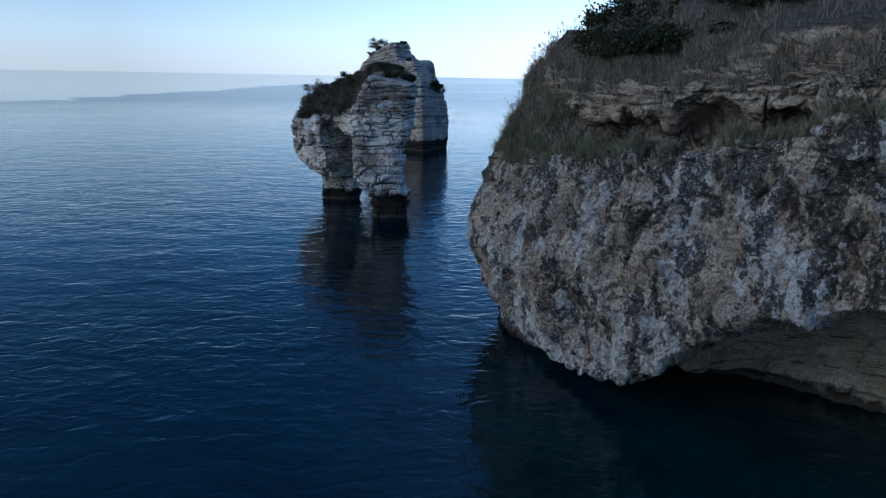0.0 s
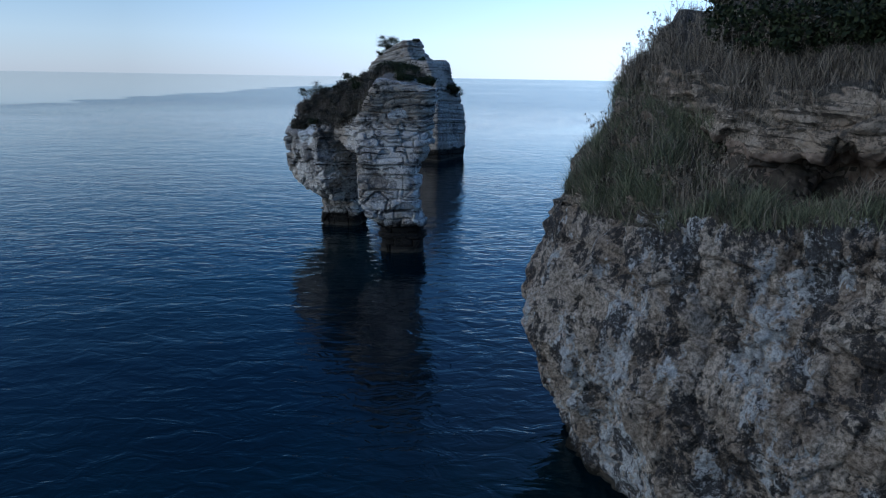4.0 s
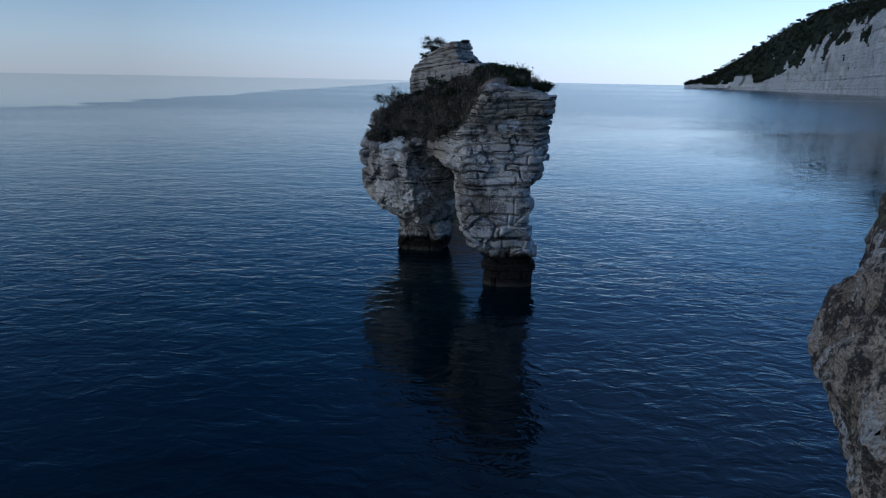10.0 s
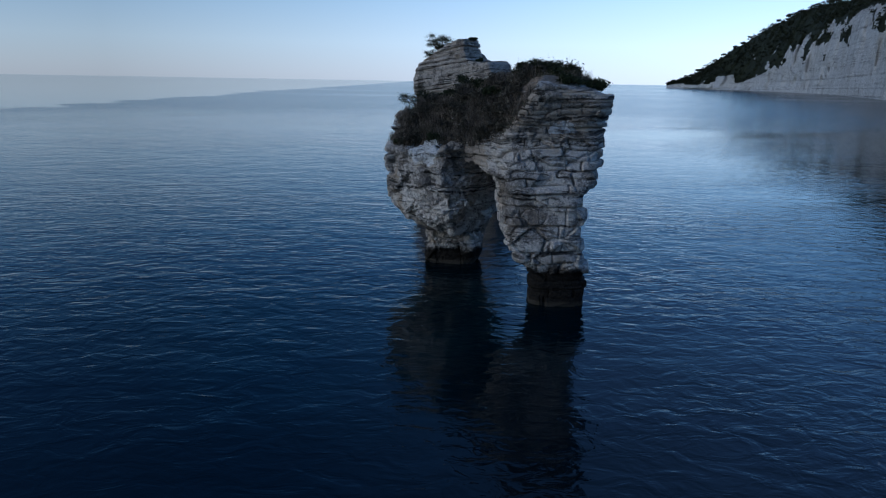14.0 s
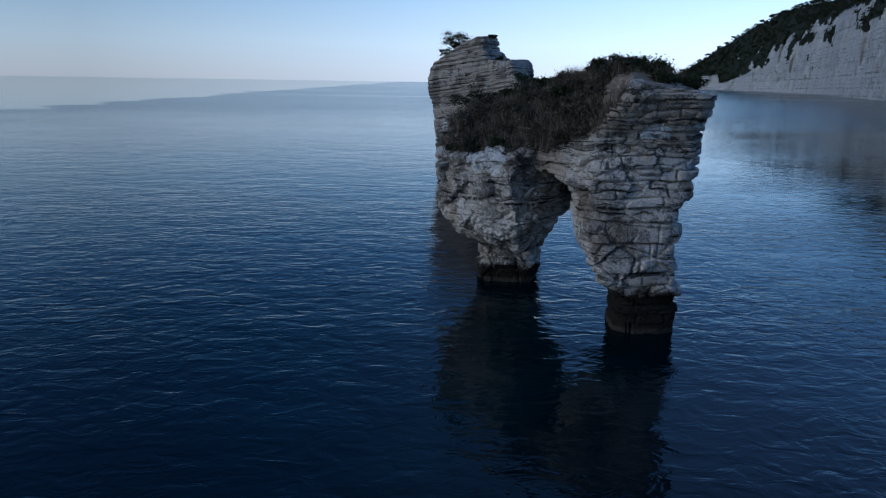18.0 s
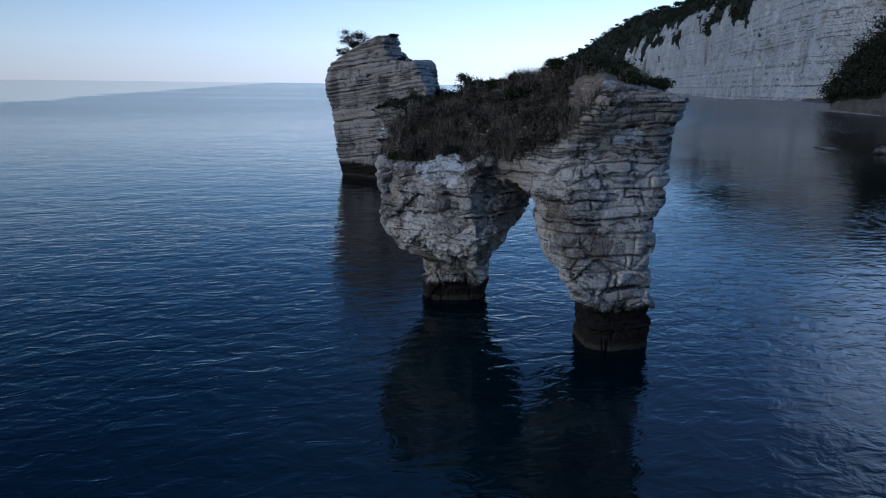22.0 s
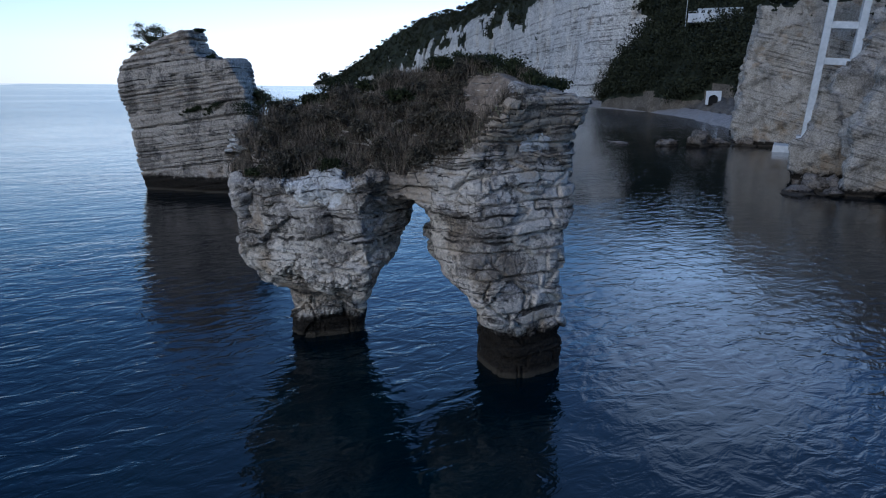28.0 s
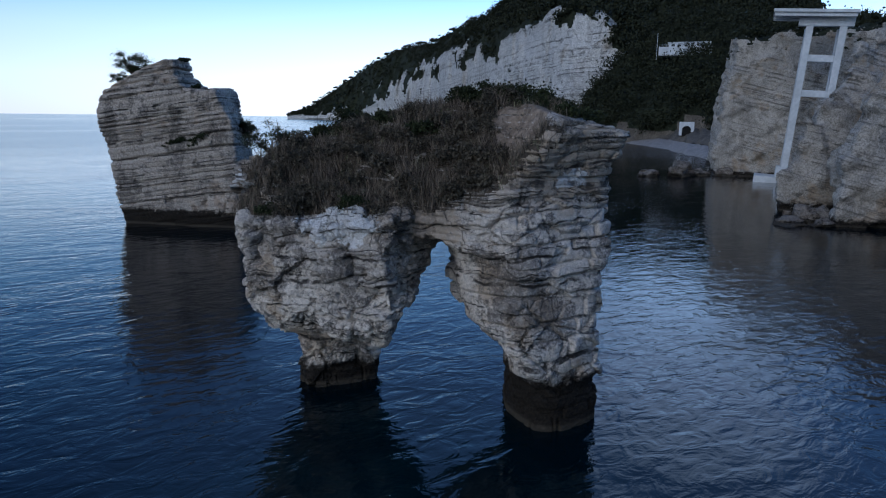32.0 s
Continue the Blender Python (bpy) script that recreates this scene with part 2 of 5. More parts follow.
    line = n.math("MAXIMUM", parting, n.math("MULTIPLY", n.math("MAXIMUM", crack, small), webs))
    col = n.mix(n.math("MULTIPLY", line, partings), col, tuple(c * 0.30 for c in lichen))
    if streaks:
        run = n.noise(1.0, 5, 0.65, n.scaled(0.6 / grain, 0.6 / grain, 0.07 / grain))
        col = n.mix(n.math("MULTIPLY", n.ramp(run, 0.52, 0.64), streaks), col, tuple(c * 1.3 for c in lichen))
    if soil:
        lie = n.ramp(n.math("ADD", n.up(), n.math("MULTIPLY", n.math("SUBTRACT", n.noise(2.2, 8, 0.75), 0.5), 1.4)), *lies)
        col = n.mix(lie, col, n.mix(n.ramp(fine, 0.36, 0.62), soil, tuple(c * 2.4 for c in soil)))
    if tide:
        edge = n.math("ADD", z, n.math("MULTIPLY", n.math("SUBTRACT", n.noise(0.9, 8, 0.72), 0.5), 2.4))
        band = n.ramp(edge, tide - 0.30, tide + 0.22, 1.0, 0.0)
        weed = n.mix(n.ramp(fine, 0.38, 0.62), (0.005, 0.0045, 0.004), (0.034, 0.027, 0.020))
        foot = n.ramp(n.math("ADD", z, n.math("MULTIPLY", mid, 0.25)), 0.30, 0.50, 1.0, 0.0)
        weed = n.mix(n.math("MULTIPLY", foot, 0.55), weed, (0.10, 0.085, 0.065))
        col = n.mix(band, col, weed)
    high = n.math("SUBTRACT", n.math("ADD", n.math("MULTIPLY", fine, 0.50), n.math("MULTIPLY", mid, 0.28)), n.math("MULTIPLY", line, 0.8))
    pits = n.ramp(n.cells(6.0 / grain, "F1"), 0.05, 0.40)
    nor = n.bump(n.math("ADD", high, n.math("MULTIPLY", pits, 0.2)), 0.22 * grain, 1.0)
    nor = n.bump(grit, 0.03 * grain, 0.9, nor)
    return n.done(col, nor)


def pitted(name):
    """Weathered breccia: tan, pitted, with dark lichen blotches and pale scars where the crust has come off."""
    n = Nodes(name, 0.9, 0.22)
    fine = n.noise(10.0, 7, 0.78)
    grit = n.noise(30.0, 3, 0.7)
    col = n.mix(n.ramp(fine, 0.40, 0.60), (0.27, 0.215, 0.165), (0.84, 0.71, 0.58))
    col = n.mix(n.ramp(n.noise(0.55, 7, 0.6), 0.48, 0.58, 0.0, 0.65), col, n.mix(n.ramp(fine, 0.4, 0.6), (0.13, 0.092, 0.065), (0.42, 0.31, 0.22)))
    scar = n.math("MULTIPLY", n.ramp(n.math("ADD", n.noise(0.75, 9, 0.70, n.scaled(1, 1, 0.36, 0, (7, 3, 2))), n.ramp(n.axis(2), 3.6, 0.8, 0.0, 0.09)), 0.52, 0.545), n.ramp(n.noise(4.0, 7, 0.72, n.scaled(1, 1, 0.8)), 0.42, 0.48))
    col = n.mix(n.math("MULTIPLY", scar, 0.92), col, n.mix(n.ramp(fine, 0.40, 0.56), (0.46, 0.45, 0.44), (0.84, 0.84, 0.83)))
    rim = n.ramp(n.axis(2), 7.4, 10.2, 0.0, 0.04)
    drift = n.math("ADD", n.noise(1.15, 9, 0.72, n.scaled(1, 1, 0.62, 0, (1, 4, 6))), rim)
    dark = n.math("MULTIPLY", n.ramp(drift, 0.505, 0.535), n.ramp(n.noise(7.0, 8, 0.82), 0.41, 0.48))
    col = n.mix(n.math("MULTIPLY", dark, 0.93), col, n.mix(n.ramp(grit, 0.4, 0.6), (0.014, 0.014, 0.016), (0.085, 0.082, 0.084)))
    hole = n.math("MULTIPLY", n.ramp(n.cells(4.6, "F1"), 0.10, 0.26, 1.0, 0.0), n.ramp(n.noise(0.9, 5, 0.7), 0.47, 0.55))
    col = n.mix(n.math("MULTIPLY", hole, 0.75), col, (0.045, 0.034, 0.026))
    col = n.mix(n.ramp(grit, 0.38, 0.50, 0.30, 0.0), col, (0.07, 0.06, 0.05))
    wet = n.ramp(n.math("ADD", n.axis(2), n.noise(1.2, 5, 0.65)), 0.7, 1.2, 1.0, 0.0)
    col = n.mix(wet, col, (0.02, 0.017, 0.012))
    high = n.math("ADD", n.math("MULTIPLY", n.noise(4.0, 8, 0.78), 1.0), n.math("MULTIPLY", scar, 0.10))
    high = n.math("SUBTRACT", high, n.math("MULTIPLY", hole, 0.35))
    nor = n.bump(high, 0.34, 1.0)
    nor = n.bump(n.math("ADD", fine, grit), 0.035, 1.0, nor)
    return n.done(col, nor)


def plain(name, low, high, scale, rough=0.9, bump=0.03, spec=0.2):
    n = Nodes(name, rough, spec)
    a, b = n.noise(scale, 6, 0.65), n.noise(scale * 0.13, 4)
    col = n.mix(n.ramp(a, 0.3, 0.7), low, high)
    col = n.mix(n.ramp(b, 0.35, 0.65, 0.0, 0.45), col, tuple(c * 0.6 for c in low))
    return n.done(col, n.bump(a, bump))


def foliage(name, low, high, rough=0.75, single=0.75, patch=0.7):
    """Leaves and blades: the tone changes from piece to piece."""
    n = Nodes(name, rough, 0.2)
    g = n.t.nodes.new("ShaderNodeNewGeometry")
    v = n.math("ADD", n.math("MULTIPLY", g.outputs["Random Per Island"], single), n.math("MULTIPLY", n.noise(patch, 3), 1.1 - single))
    return n.done(n.mix(n.ramp(v, 0.1, 0.95), low, high))


def sea_water():
    n = Nodes("sea_water", 0.06, 0.5)
    n.p.inputs["IOR"].default_value = 1.333
    n.p.inputs["Specular Tint"].default_value = (0.74, 0.93, 1.0, 1)
    x, y = n.axis(0), n.axis(1)

    def from_place(px, py):
        return n.math("SQRT", n.math("ADD", n.math("POWER", n.math("SUBTRACT", x, px), 2.0), n.math("POWER", n.math("SUBTRACT", y, py), 2.0)))

    # smooth slicks between breeze-roughened water, far out
    far = n.noise(0.010, 5, 0.6, n.scaled(0.16, 1.5, 1, 12), 0.8)
    calm = n.math("MULTIPLY", n.ramp(far, 0.50, 0.60, 0.0, 0.5), n.ramp(y, 220.0, 700.0))
    shore = n.math("ADD", n.math("MULTIPLY", n.noise(0.02, 4, 0.6), 90.0), x)
    slick = n.math("MULTIPLY", n.ramp(shore, -128.0, -112.0, 0.9, 0.0), n.ramp(y, 190.0, 320.0))
    calm = n.math("MAXIMUM", calm, slick)
    swell = n.noise(0.30, 2, 0.5, n.scaled(0.60, 1.0, 1, 8), 0.6)
    chop = n.noise(1.0, 3, 0.5, n.scaled(0.68, 1.15, 1, -12), 0.9)
    ripple = n.noise(4.0, 3, 0.55, n.scaled(0.8, 1.2, 1, 24), 0.6)
    gust = n.ramp(n.noise(0.035, 4, 0.55, n.scaled(0.6, 1.2, 1, 10)), 0.38, 0.62, 0.65, 1.3)
    gust = n.math("MULTIPLY", gust, n.ramp(x, -30.0, 12.0, 0.70, 1.15))
    # the inner bay lies in the lee of the land
    lee = n.ramp(from_place(90.0, 130.0), 70.0, 108.0, 0.42, 1.0)
    high = n.math("ADD", n.math("MULTIPLY", swell, 0.085), n.math("MULTIPLY", n.math("MULTIPLY", chop, 0.080), gust))
    high = n.math("ADD", high, n.math("MULTIPLY", n.math("MULTIPLY", ripple, 0.0065), gust))
    nor = n.bump(n.math("MULTIPLY", high, n.math("MULTIPLY", lee, n.ramp(calm, 0.0, 1.0, 1.0, 0.2))), 1.0, 1.0)
    # paler over the rock shelves at the foot of the cliff and off the arch
    shallow = n.math("MAXIMUM", n.ramp(y, 40.0, 22.0), n.ramp(from_place(-16.0, 57.0), 15.0, 5.0, 0.0, 0.55))
    deep = n.mix(n.ramp(n.noise(0.06, 3), 0.35, 0.65), (0.0002, 0.0030, 0.0062), (0.0003, 0.0050, 0.0090))
    deep = n.mix(shallow, deep, n.mix(n.ramp(n.noise(0.25, 4), 0.35, 0.65), (0.0008, 0.0105, 0.0150), (0.0015, 0.0190, 0.0250)))
    # the small waves run together into a rougher sheen with distance
    sheen = n.math("MULTIPLY", n.ramp(from_place(-14.0, 36.0), 75.0, 330.0, 0.02, 0.17), n.ramp(calm, 0.0, 1.0, 1.0, 0.5))
    return n.done(deep, nor, sheen)


M_SEA = sea_water()
ARCH_RUST = [((-2.1, -2.2, 8.6), 2.4), ((0.4, -5.8, 11.4), 3.0), ((-4.1, 3.2, 2.6), 2.6), ((2.6, -5.4, 11.0), 3.4)]


def arch_stone(name, tide):
    return limestone(name, (0.88, 0.805, 0.725), (0.54, 0.43, 0.32), (0.105, 0.095, 0.090), 1.0, 0.50, 0.36, tide, 1.1, 0.0, 0.95, 0.6, (-0.03, 0.05), ARCH_RUST, None, (0.42, 0.80), 0.72, (4.5, 10.5), [((-0.1, -5.6, 6.3), 1.7)], [((-5.3, -0.6, 8.5), 2.0), ((2.6, -5.6, 10.3), 0.8), ((-8.2, 5.2, 9.8), 1.2)])


M_ARCH, M_SEA_LEG, M_LAND_LEG = arch_stone("arch_limestone", 0), arch_stone("seaward_leg_limestone", 1.25), arch_stone("landward_leg_limestone", 2.35)
M_STACK = limestone("stack_limestone", (0.63, 0.555, 0.48), (0.42, 0.325, 0.245), (0.085, 0.080, 0.076), 1.5, 0.42, 0.32, 1.9, 0.55, 0.25, 1.0, 0.12, (-0.086, 0.083))
BAY_TONES = ((0.60, 0.555, 0.495), (0.44, 0.345, 0.25), (0.13, 0.12, 0.105), 2.2, 0.30, 0.34)
M_BAY = limestone("bay_cliff_limestone", *BAY_TONES, 1.0, 0.9, 0.30, 0.55, 0.5, (0.13, -0.22))
M_PILLAR = limestone("wet_foot_limestone", *BAY_TONES, 1.3, 0.9, 0.30, 0.55, 0.5, (0.13, -0.22))
M_FAR = limestone("headland_limestone", (0.82, 0.81, 0.79), (0.58, 0.52, 0.45), (0.14, 0.14, 0.13), 9.0, 0.26, 0.22, 0, 5.0, 0.28)
M_BOULDER = limestone("shore_boulder_limestone", (0.32, 0.28, 0.24), (0.24, 0.19, 0.15), (0.06, 0.055, 0.05), 1.2, 0.6, 0.5, 0.5, 0.5)
M_CRUST = pitted("cliff_breccia")
M_BAND = limestone("tan_caprock", (0.58, 0.475, 0.375), (0.42, 0.32, 0.235), (0.10, 0.085, 0.07), 0.8, 0.46, 0.45, 0, 0.30, 0.0, 0.75, 0.6, (0.05, -0.03), None, (0.065, 0.057, 0.048))
M_SLOPE = limestone("soil_over_caprock", (0.58, 0.475, 0.375), (0.42, 0.32, 0.235), (0.10, 0.085, 0.07), 0.8, 0.46, 0.45, 0, 0.30, 0.0, 0.5, 0.4, (0.05, -0.03), None, (0.050, 0.045, 0.038), (0.02, 0.34))
M_CAVE = limestone("cave_limestone", (0.60, 0.51, 0.40), (0.38, 0.29, 0.2), (0.10, 0.085, 0.07), 1.0, 0.25, 0.5, 0.5, 0.5)
M_EARTH = plain("dry_red_earth", (0.17, 0.12, 0.09), (0.32, 0.245, 0.19), 6.0)
M_MARL = plain("tan_marl", (0.20, 0.155, 0.12), (0.46, 0.37, 0.29), 3.0, bump=0.25)
M_BANK = plain("grey_bank_earth", (0.08, 0.068, 0.055), (0.19, 0.165, 0.135), 1.2, bump=0.3)
M_SOIL = plain("dark_topsoil", (0.05, 0.04, 0.031), (0.14, 0.112, 0.085), 5.0, bump=0.08)
M_GRASS = foliage("green_grass", (0.050, 0.060, 0.030), (0.26, 0.265, 0.165))
M_DRY = foliage("dry_grass", (0.040, 0.034, 0.027), (0.33, 0.275, 0.21))
M_LEAF = foliage("shrub_leaves", (0.010, 0.016, 0.007), (0.045, 0.055, 0.022))
M_STRAW = foliage("arch_straw", (0.020, 0.017, 0.013), (0.24, 0.195, 0.15))
M_SCRUB = foliage("dry_scrub", (0.022, 0.020, 0.014), (0.13, 0.112, 0.082))
M_PINE = foliage("pine_foliage", (0.005, 0.008, 0.005), (0.040, 0.046, 0.024), 0.75, 0.30, 0.11)
M_BARK = plain("grey_bark", (0.05, 0.04, 0.03), (0.12, 0.10, 0.08), 20.0)
M_WOODS = plain("wooded_slope", (0.010, 0.015, 0.008), (0.04, 0.045, 0.025), 0.35, bump=1.2)
M_SAND = plain("pale_shingle", (0.24, 0.22, 0.21), (0.36, 0.34, 0.32), 3.0, bump=0.05)
M_PAINT = plain("white_painted_concrete", (0.52, 0.56, 0.60), (0.66, 0.69, 0.72), 1.5, 0.6, 0.005)
M_DARK = plain("tunnel_shadow", (0.010, 0.010, 0.010), (0.02, 0.02, 0.02), 2.0)
M_GLASS = plain("dark_glazing", (0.02, 0.025, 0.03), (0.04, 0.045, 0.05), 2.0, 0.1, 0.0, 0.6)


# ---- tools for building ----
def hashed(i, j, k, seed):
    h = (i.astype(np.int64) * 374761393 + j.astype(np.int64) * 668265263 + k.astype(np.int64) * 2147483647 + seed * 1274126177) & 0xFFFFFFFF
    h = ((h ^ (h >> 13)) * 1103515245 + 12345) & 0xFFFFFFFF
    h = ((h ^ (h >> 16)) * 2246822519) & 0xFFFFFFFF
    return ((h ^ (h >> 15)) & 0xFFFFFF) / float(0xFFFFFF)


def grain3(x, y, z, seed=0):
    """Smooth value noise, -1 to 1."""
    i, j, k = np.floor(x), np.floor(y), np.floor(z)
    a, b, c = x - i, y - j, z - k
    a, b, c = a * a * (3 - 2 * a), b * b * (3 - 2 * b), c * c * (3 - 2 * c)
    out = 0.0
    for di in (0, 1):
        for dj in (0, 1):
            for dk in (0, 1):
                out = out + hashed(i + di, j + dj, k + dk, seed) * (a if di else 1 - a) * (b if dj else 1 - b) * (c if dk else 1 - c)
    return out * 2 - 1


def rough3(x, y, z, octaves, seed=0):
    total, amp = 0.0, 1.0
    for o in range(octaves):
        total = total + amp * grain3(x * 2 ** o, y * 2 ** o, z * 2 ** o, seed + 17 * o)
        amp *= 0.5
    return total


def blocks3(x, y, z, seed):
    """Random blocks: each block's own number, and how near its edge is."""
    i, j, k = np.floor(x), np.floor(y), np.floor(z)
    f1, f2, own, lean = np.full(x.shape, 9.0), np.full(x.shape, 9.0), np.zeros(x.shape), np.zeros(x.shape)
    for di in (-1, 0, 1):
        for dj in (-1, 0, 1):
            for dk in (-1, 0, 1):
                a, b, c = i + di, j + dj, k + dk
                h = hashed(a, b, c, seed)
                g = hashed(a, b, c, seed + 5)
                px, py, pz = a + 0.5 + 0.8 * (h - 0.5) - x, b + 0.5 + 0.8 * (g - 0.5) - y, c + 0.5 + 0.8 * (((h + g) * 7.3) % 1 - 0.5) - z
                d = np.sqrt(px ** 2 + py ** 2 + pz ** 2)
                near = d < f1
                lean = np.where(near, px * ((h * 53.1) % 1 - 0.5) + py * ((g * 41.7) % 1 - 0.5) + pz * (((h + g) * 29.3) % 1 - 0.5), lean)
                f2 = np.where(near, f1, np.minimum(f2, d))
                own = np.where(near, (h * 31.7 + g * 17.3) % 1, own)
                f1 = np.where(near, d, f1)
    return own, f2 - f1, lean


def bedded(x, y, z, thick, dip, depth, block, block_depth, seed, coarse=0.35):
    """How far a bedded rock face stands back at each place: layers, partings, blocks and lumps."""
    zz = z + dip[0] * x + dip[1] * y + 0.30 * grain3(x / 3.1, y / 3.1, z / 3.1, seed)
    lay = zz / thick + 0.45 * grain3(zz / (thick * 2.7), zz * 0, zz * 0, seed + 3)
    k = np.floor(lay)
    fr = lay - k
    sheet = hashed(k, k * 0 + np.floor(x / 5 + 0.5), k * 0, seed + 9) - 0.5
    open_ = np.clip(0.35 + 0.9 * grain3(x / 2.3, y / 2.3, z / 0.8, seed + 4), 0, 1)
    joint = np.exp(-(np.minimum(fr, 1 - fr) * thick / 0.055) ** 2) * open_
    own, edge, _ = blocks3(x / block, y / block, lay * 0.55, seed + 20)
    crack = np.exp(-(edge / 0.06) ** 2) * np.clip(0.45 + grain3(x / 2, y / 2, z / 2, seed + 6), 0, 1)
    tilt = np.sin(own * 40) * (x / block - np.floor(x / block) - 0.5) + np.cos(own * 57) * (y / block - np.floor(y / block) - 0.5) + np.sin(own * 91) * (fr - 0.5)
    return depth * sheet + 0.26 * joint * min(1, 4 * depth) + block_depth * (own - 0.5 + 0.35 * tilt) + 0.9 * block_depth * crack + coarse * rough3(x / 3.2, y / 3.2, z / 2.6, 4, seed + 30)


def jointed(x, y, z, thick, dip, wide, out, sheet, open_, rounding, seed, slot=0.06):
    """Beds cut by upright joints into blocks, each standing in or out and leaning by itself."""
    zz = z + dip[0] * x + dip[1] * y + 0.12 * grain3(x / 2.4, y / 2.4, z / 2.4, seed)
    lay = zz / thick + 0.8 * grain3(zz / (thick * 3.1), zz * 0, zz * 0, seed + 3)
    k = np.floor(lay)
    fr = lay - k
    wob = 0.10 * grain3(x / 0.9, y / 0.9, z / 0.7, seed + 5)
    a = (0.94 * x + 0.34 * y + 9.0 * hashed(k, k * 0, k * 0, seed + 1)) / wide + wob
    b = (0.94 * y - 0.34 * x + 9.0 * hashed(k, k * 0, k * 0, seed + 2)) / wide + wob
    i, j = np.floor(a), np.floor(b)
    fa, fb = a - i, b - j
    own = hashed(k, i, j, seed + 4) - 0.5
    lean = (hashed(k, i, j, seed + 6) - 0.5) * (fa - 0.5) + (hashed(k, i, j, seed + 7) - 0.5) * (fb - 0.5) + (hashed(k, i, j, seed + 8) - 0.5) * (fr - 0.5)
    bed_open = (0.15 + 0.85 * hashed(np.round(lay), k * 0, k * 0, seed + 9) ** 2) * np.clip(0.75 + 0.8 * grain3(x / 2.0, y / 2.0, z / 0.7, seed + 10), 0, 1)
    slits = bed_open * np.exp(-(np.minimum(fr, 1 - fr) * thick / slot) ** 2)
    slits = slits + 0.6 * hashed(k, np.round(a), j, seed + 11) * np.exp(-(np.minimum(fa, 1 - fa) * wide / slot) ** 2) + 0.6 * hashed(k, i, np.round(b), seed + 12) * np.exp(-(np.minimum(fb, 1 - fb) * wide / slot) ** 2)
    curve = (2 * fr - 1) ** 4 + 0.5 * (2 * fa - 1) ** 4 + 0.5 * (2 * fb - 1) ** 4
    return out * (own + 0.9 * lean) + sheet * (hashed(k, k * 0 + np.floor(x / 6 + 0.4), k * 0, seed + 13) - 0.5) + open_ * np.minimum(slits, 1.2) + rounding * curve


def net(f, low, h):
    """The surface f = 0 of a field sampled on a grid: vertices and quads (surface nets)."""
    inside = f < 0
    c = inside[:-1, :-1, :-1].astype(np.int8)
    for a, b, d in ((1, 0, 0), (0, 1, 0), (0, 0, 1), (1, 1, 0), (1, 0, 1), (0, 1, 1), (1, 1, 1)):
        c = c + inside[a:f.shape[0] - 1 + a, b:f.shape[1] - 1 + b, d:f.shape[2] - 1 + d]
    cell = np.argwhere((c > 0) & (c < 8))
    number = np.full(c.shape, -1, np.int32)
    number[tuple(cell.T)] = np.arange(len(cell))
    total, count = np.zeros((len(cell), 3)), np.zeros(len(cell))
    for axis in range(3):
        for p in (0, 1):
            for q in (0, 1):
                off = np.zeros(3, int)
                o = [i for i in range(3) if i != axis]
                off[o[0]], off[o[1]] = p, q
                a = cell + off
                b = a.copy()
                b[:, axis] += 1
                fa, fb = f[tuple(a.T)], f[tuple(b.T)]
                cut = (fa < 0) != (fb < 0)
                t = np.where(cut, fa / np.where(cut, fa - fb, 1), 0)
                place = a.astype(float)
                place[:, axis] += t
                total += place * cut[:, None]
                count += cut
    verts = np.array(low) + h * total / count[:, None]
    faces = []
    for axis in range(3):
        o = [i for i in range(3) if i != axis]
        s0, s1 = [slice(None)] * 3, [slice(None)] * 3
        s0[axis], s1[axis] = slice(0, -1), slice(1, None)
        flip = inside[tuple(s0)] != inside[tuple(s1)]
        e = np.argwhere(flip)
        e = e[(e[:, o[0]] > 0) & (e[:, o[1]] > 0) & (e[:, o[0]] < f.shape[o[0]] - 1) & (e[:, o[1]] < f.shape[o[1]] - 1)]
        ins = inside[tuple(e.T)]
        ring = []
        for p, q in ((-1, -1), (0, -1), (0, 0), (-1, 0)):
            d = e.copy()
            d[:, o[0]] += p
            d[:, o[1]] += q
            ring.append(number[tuple(d.T)])
        quad = np.stack(ring, 1)
        turn = ins if axis != 1 else ~ins
        quad[~turn] = quad[~turn][:, ::-1]
        faces.append(quad)
    return verts, np.concatenate(faces)


def mesh_of(name, verts, faces, mats, which=None, smooth=True):
    """A mesh from arrays; every face has as many corners as faces has columns."""
    me = bpy.data.meshes.new(name)
    n, k = faces.shape
    me.vertices.add(len(verts))
    me.vertices.foreach_set("co", np.asarray(verts, np.float32).ravel())
    me.loops.add(n * k)
    me.loops.foreach_set("vertex_index", faces.astype(np.int32).ravel())
    me.polygons.add(n)
    me.polygons.foreach_set("loop_start", np.arange(0, n * k, k, dtype=np.int32))
    if smooth:
        me.polygons.foreach_set("use_smooth", np.ones(n, bool))
    for m in mats:
        me.materials.append(m)
    if which is not None:
        me.polygons.foreach_set("material_index", which.astype(np.int32))
    me.update(calc_edges=True)
    me.validate()
    return me


def part(name, data, material, parent, label=""):
    """One mesh object under a thing or a part, from a mesh or a bmesh."""
    if isinstance(data, bmesh.types.BMesh):
        me = bpy.data.meshes.new(name)
        data.to_mesh(me)
        data.free()
        me.materials.append(material)
    else:
        me = data
    ob = new(name, me)
    ob.parent = parent
    if label:
        ob["label"] = label
    return ob


def thing(name, place, label, category, group="", kind=""):
    ob = new(name)
    ob.location = place
    return tagged(ob, label, category, group, kind)


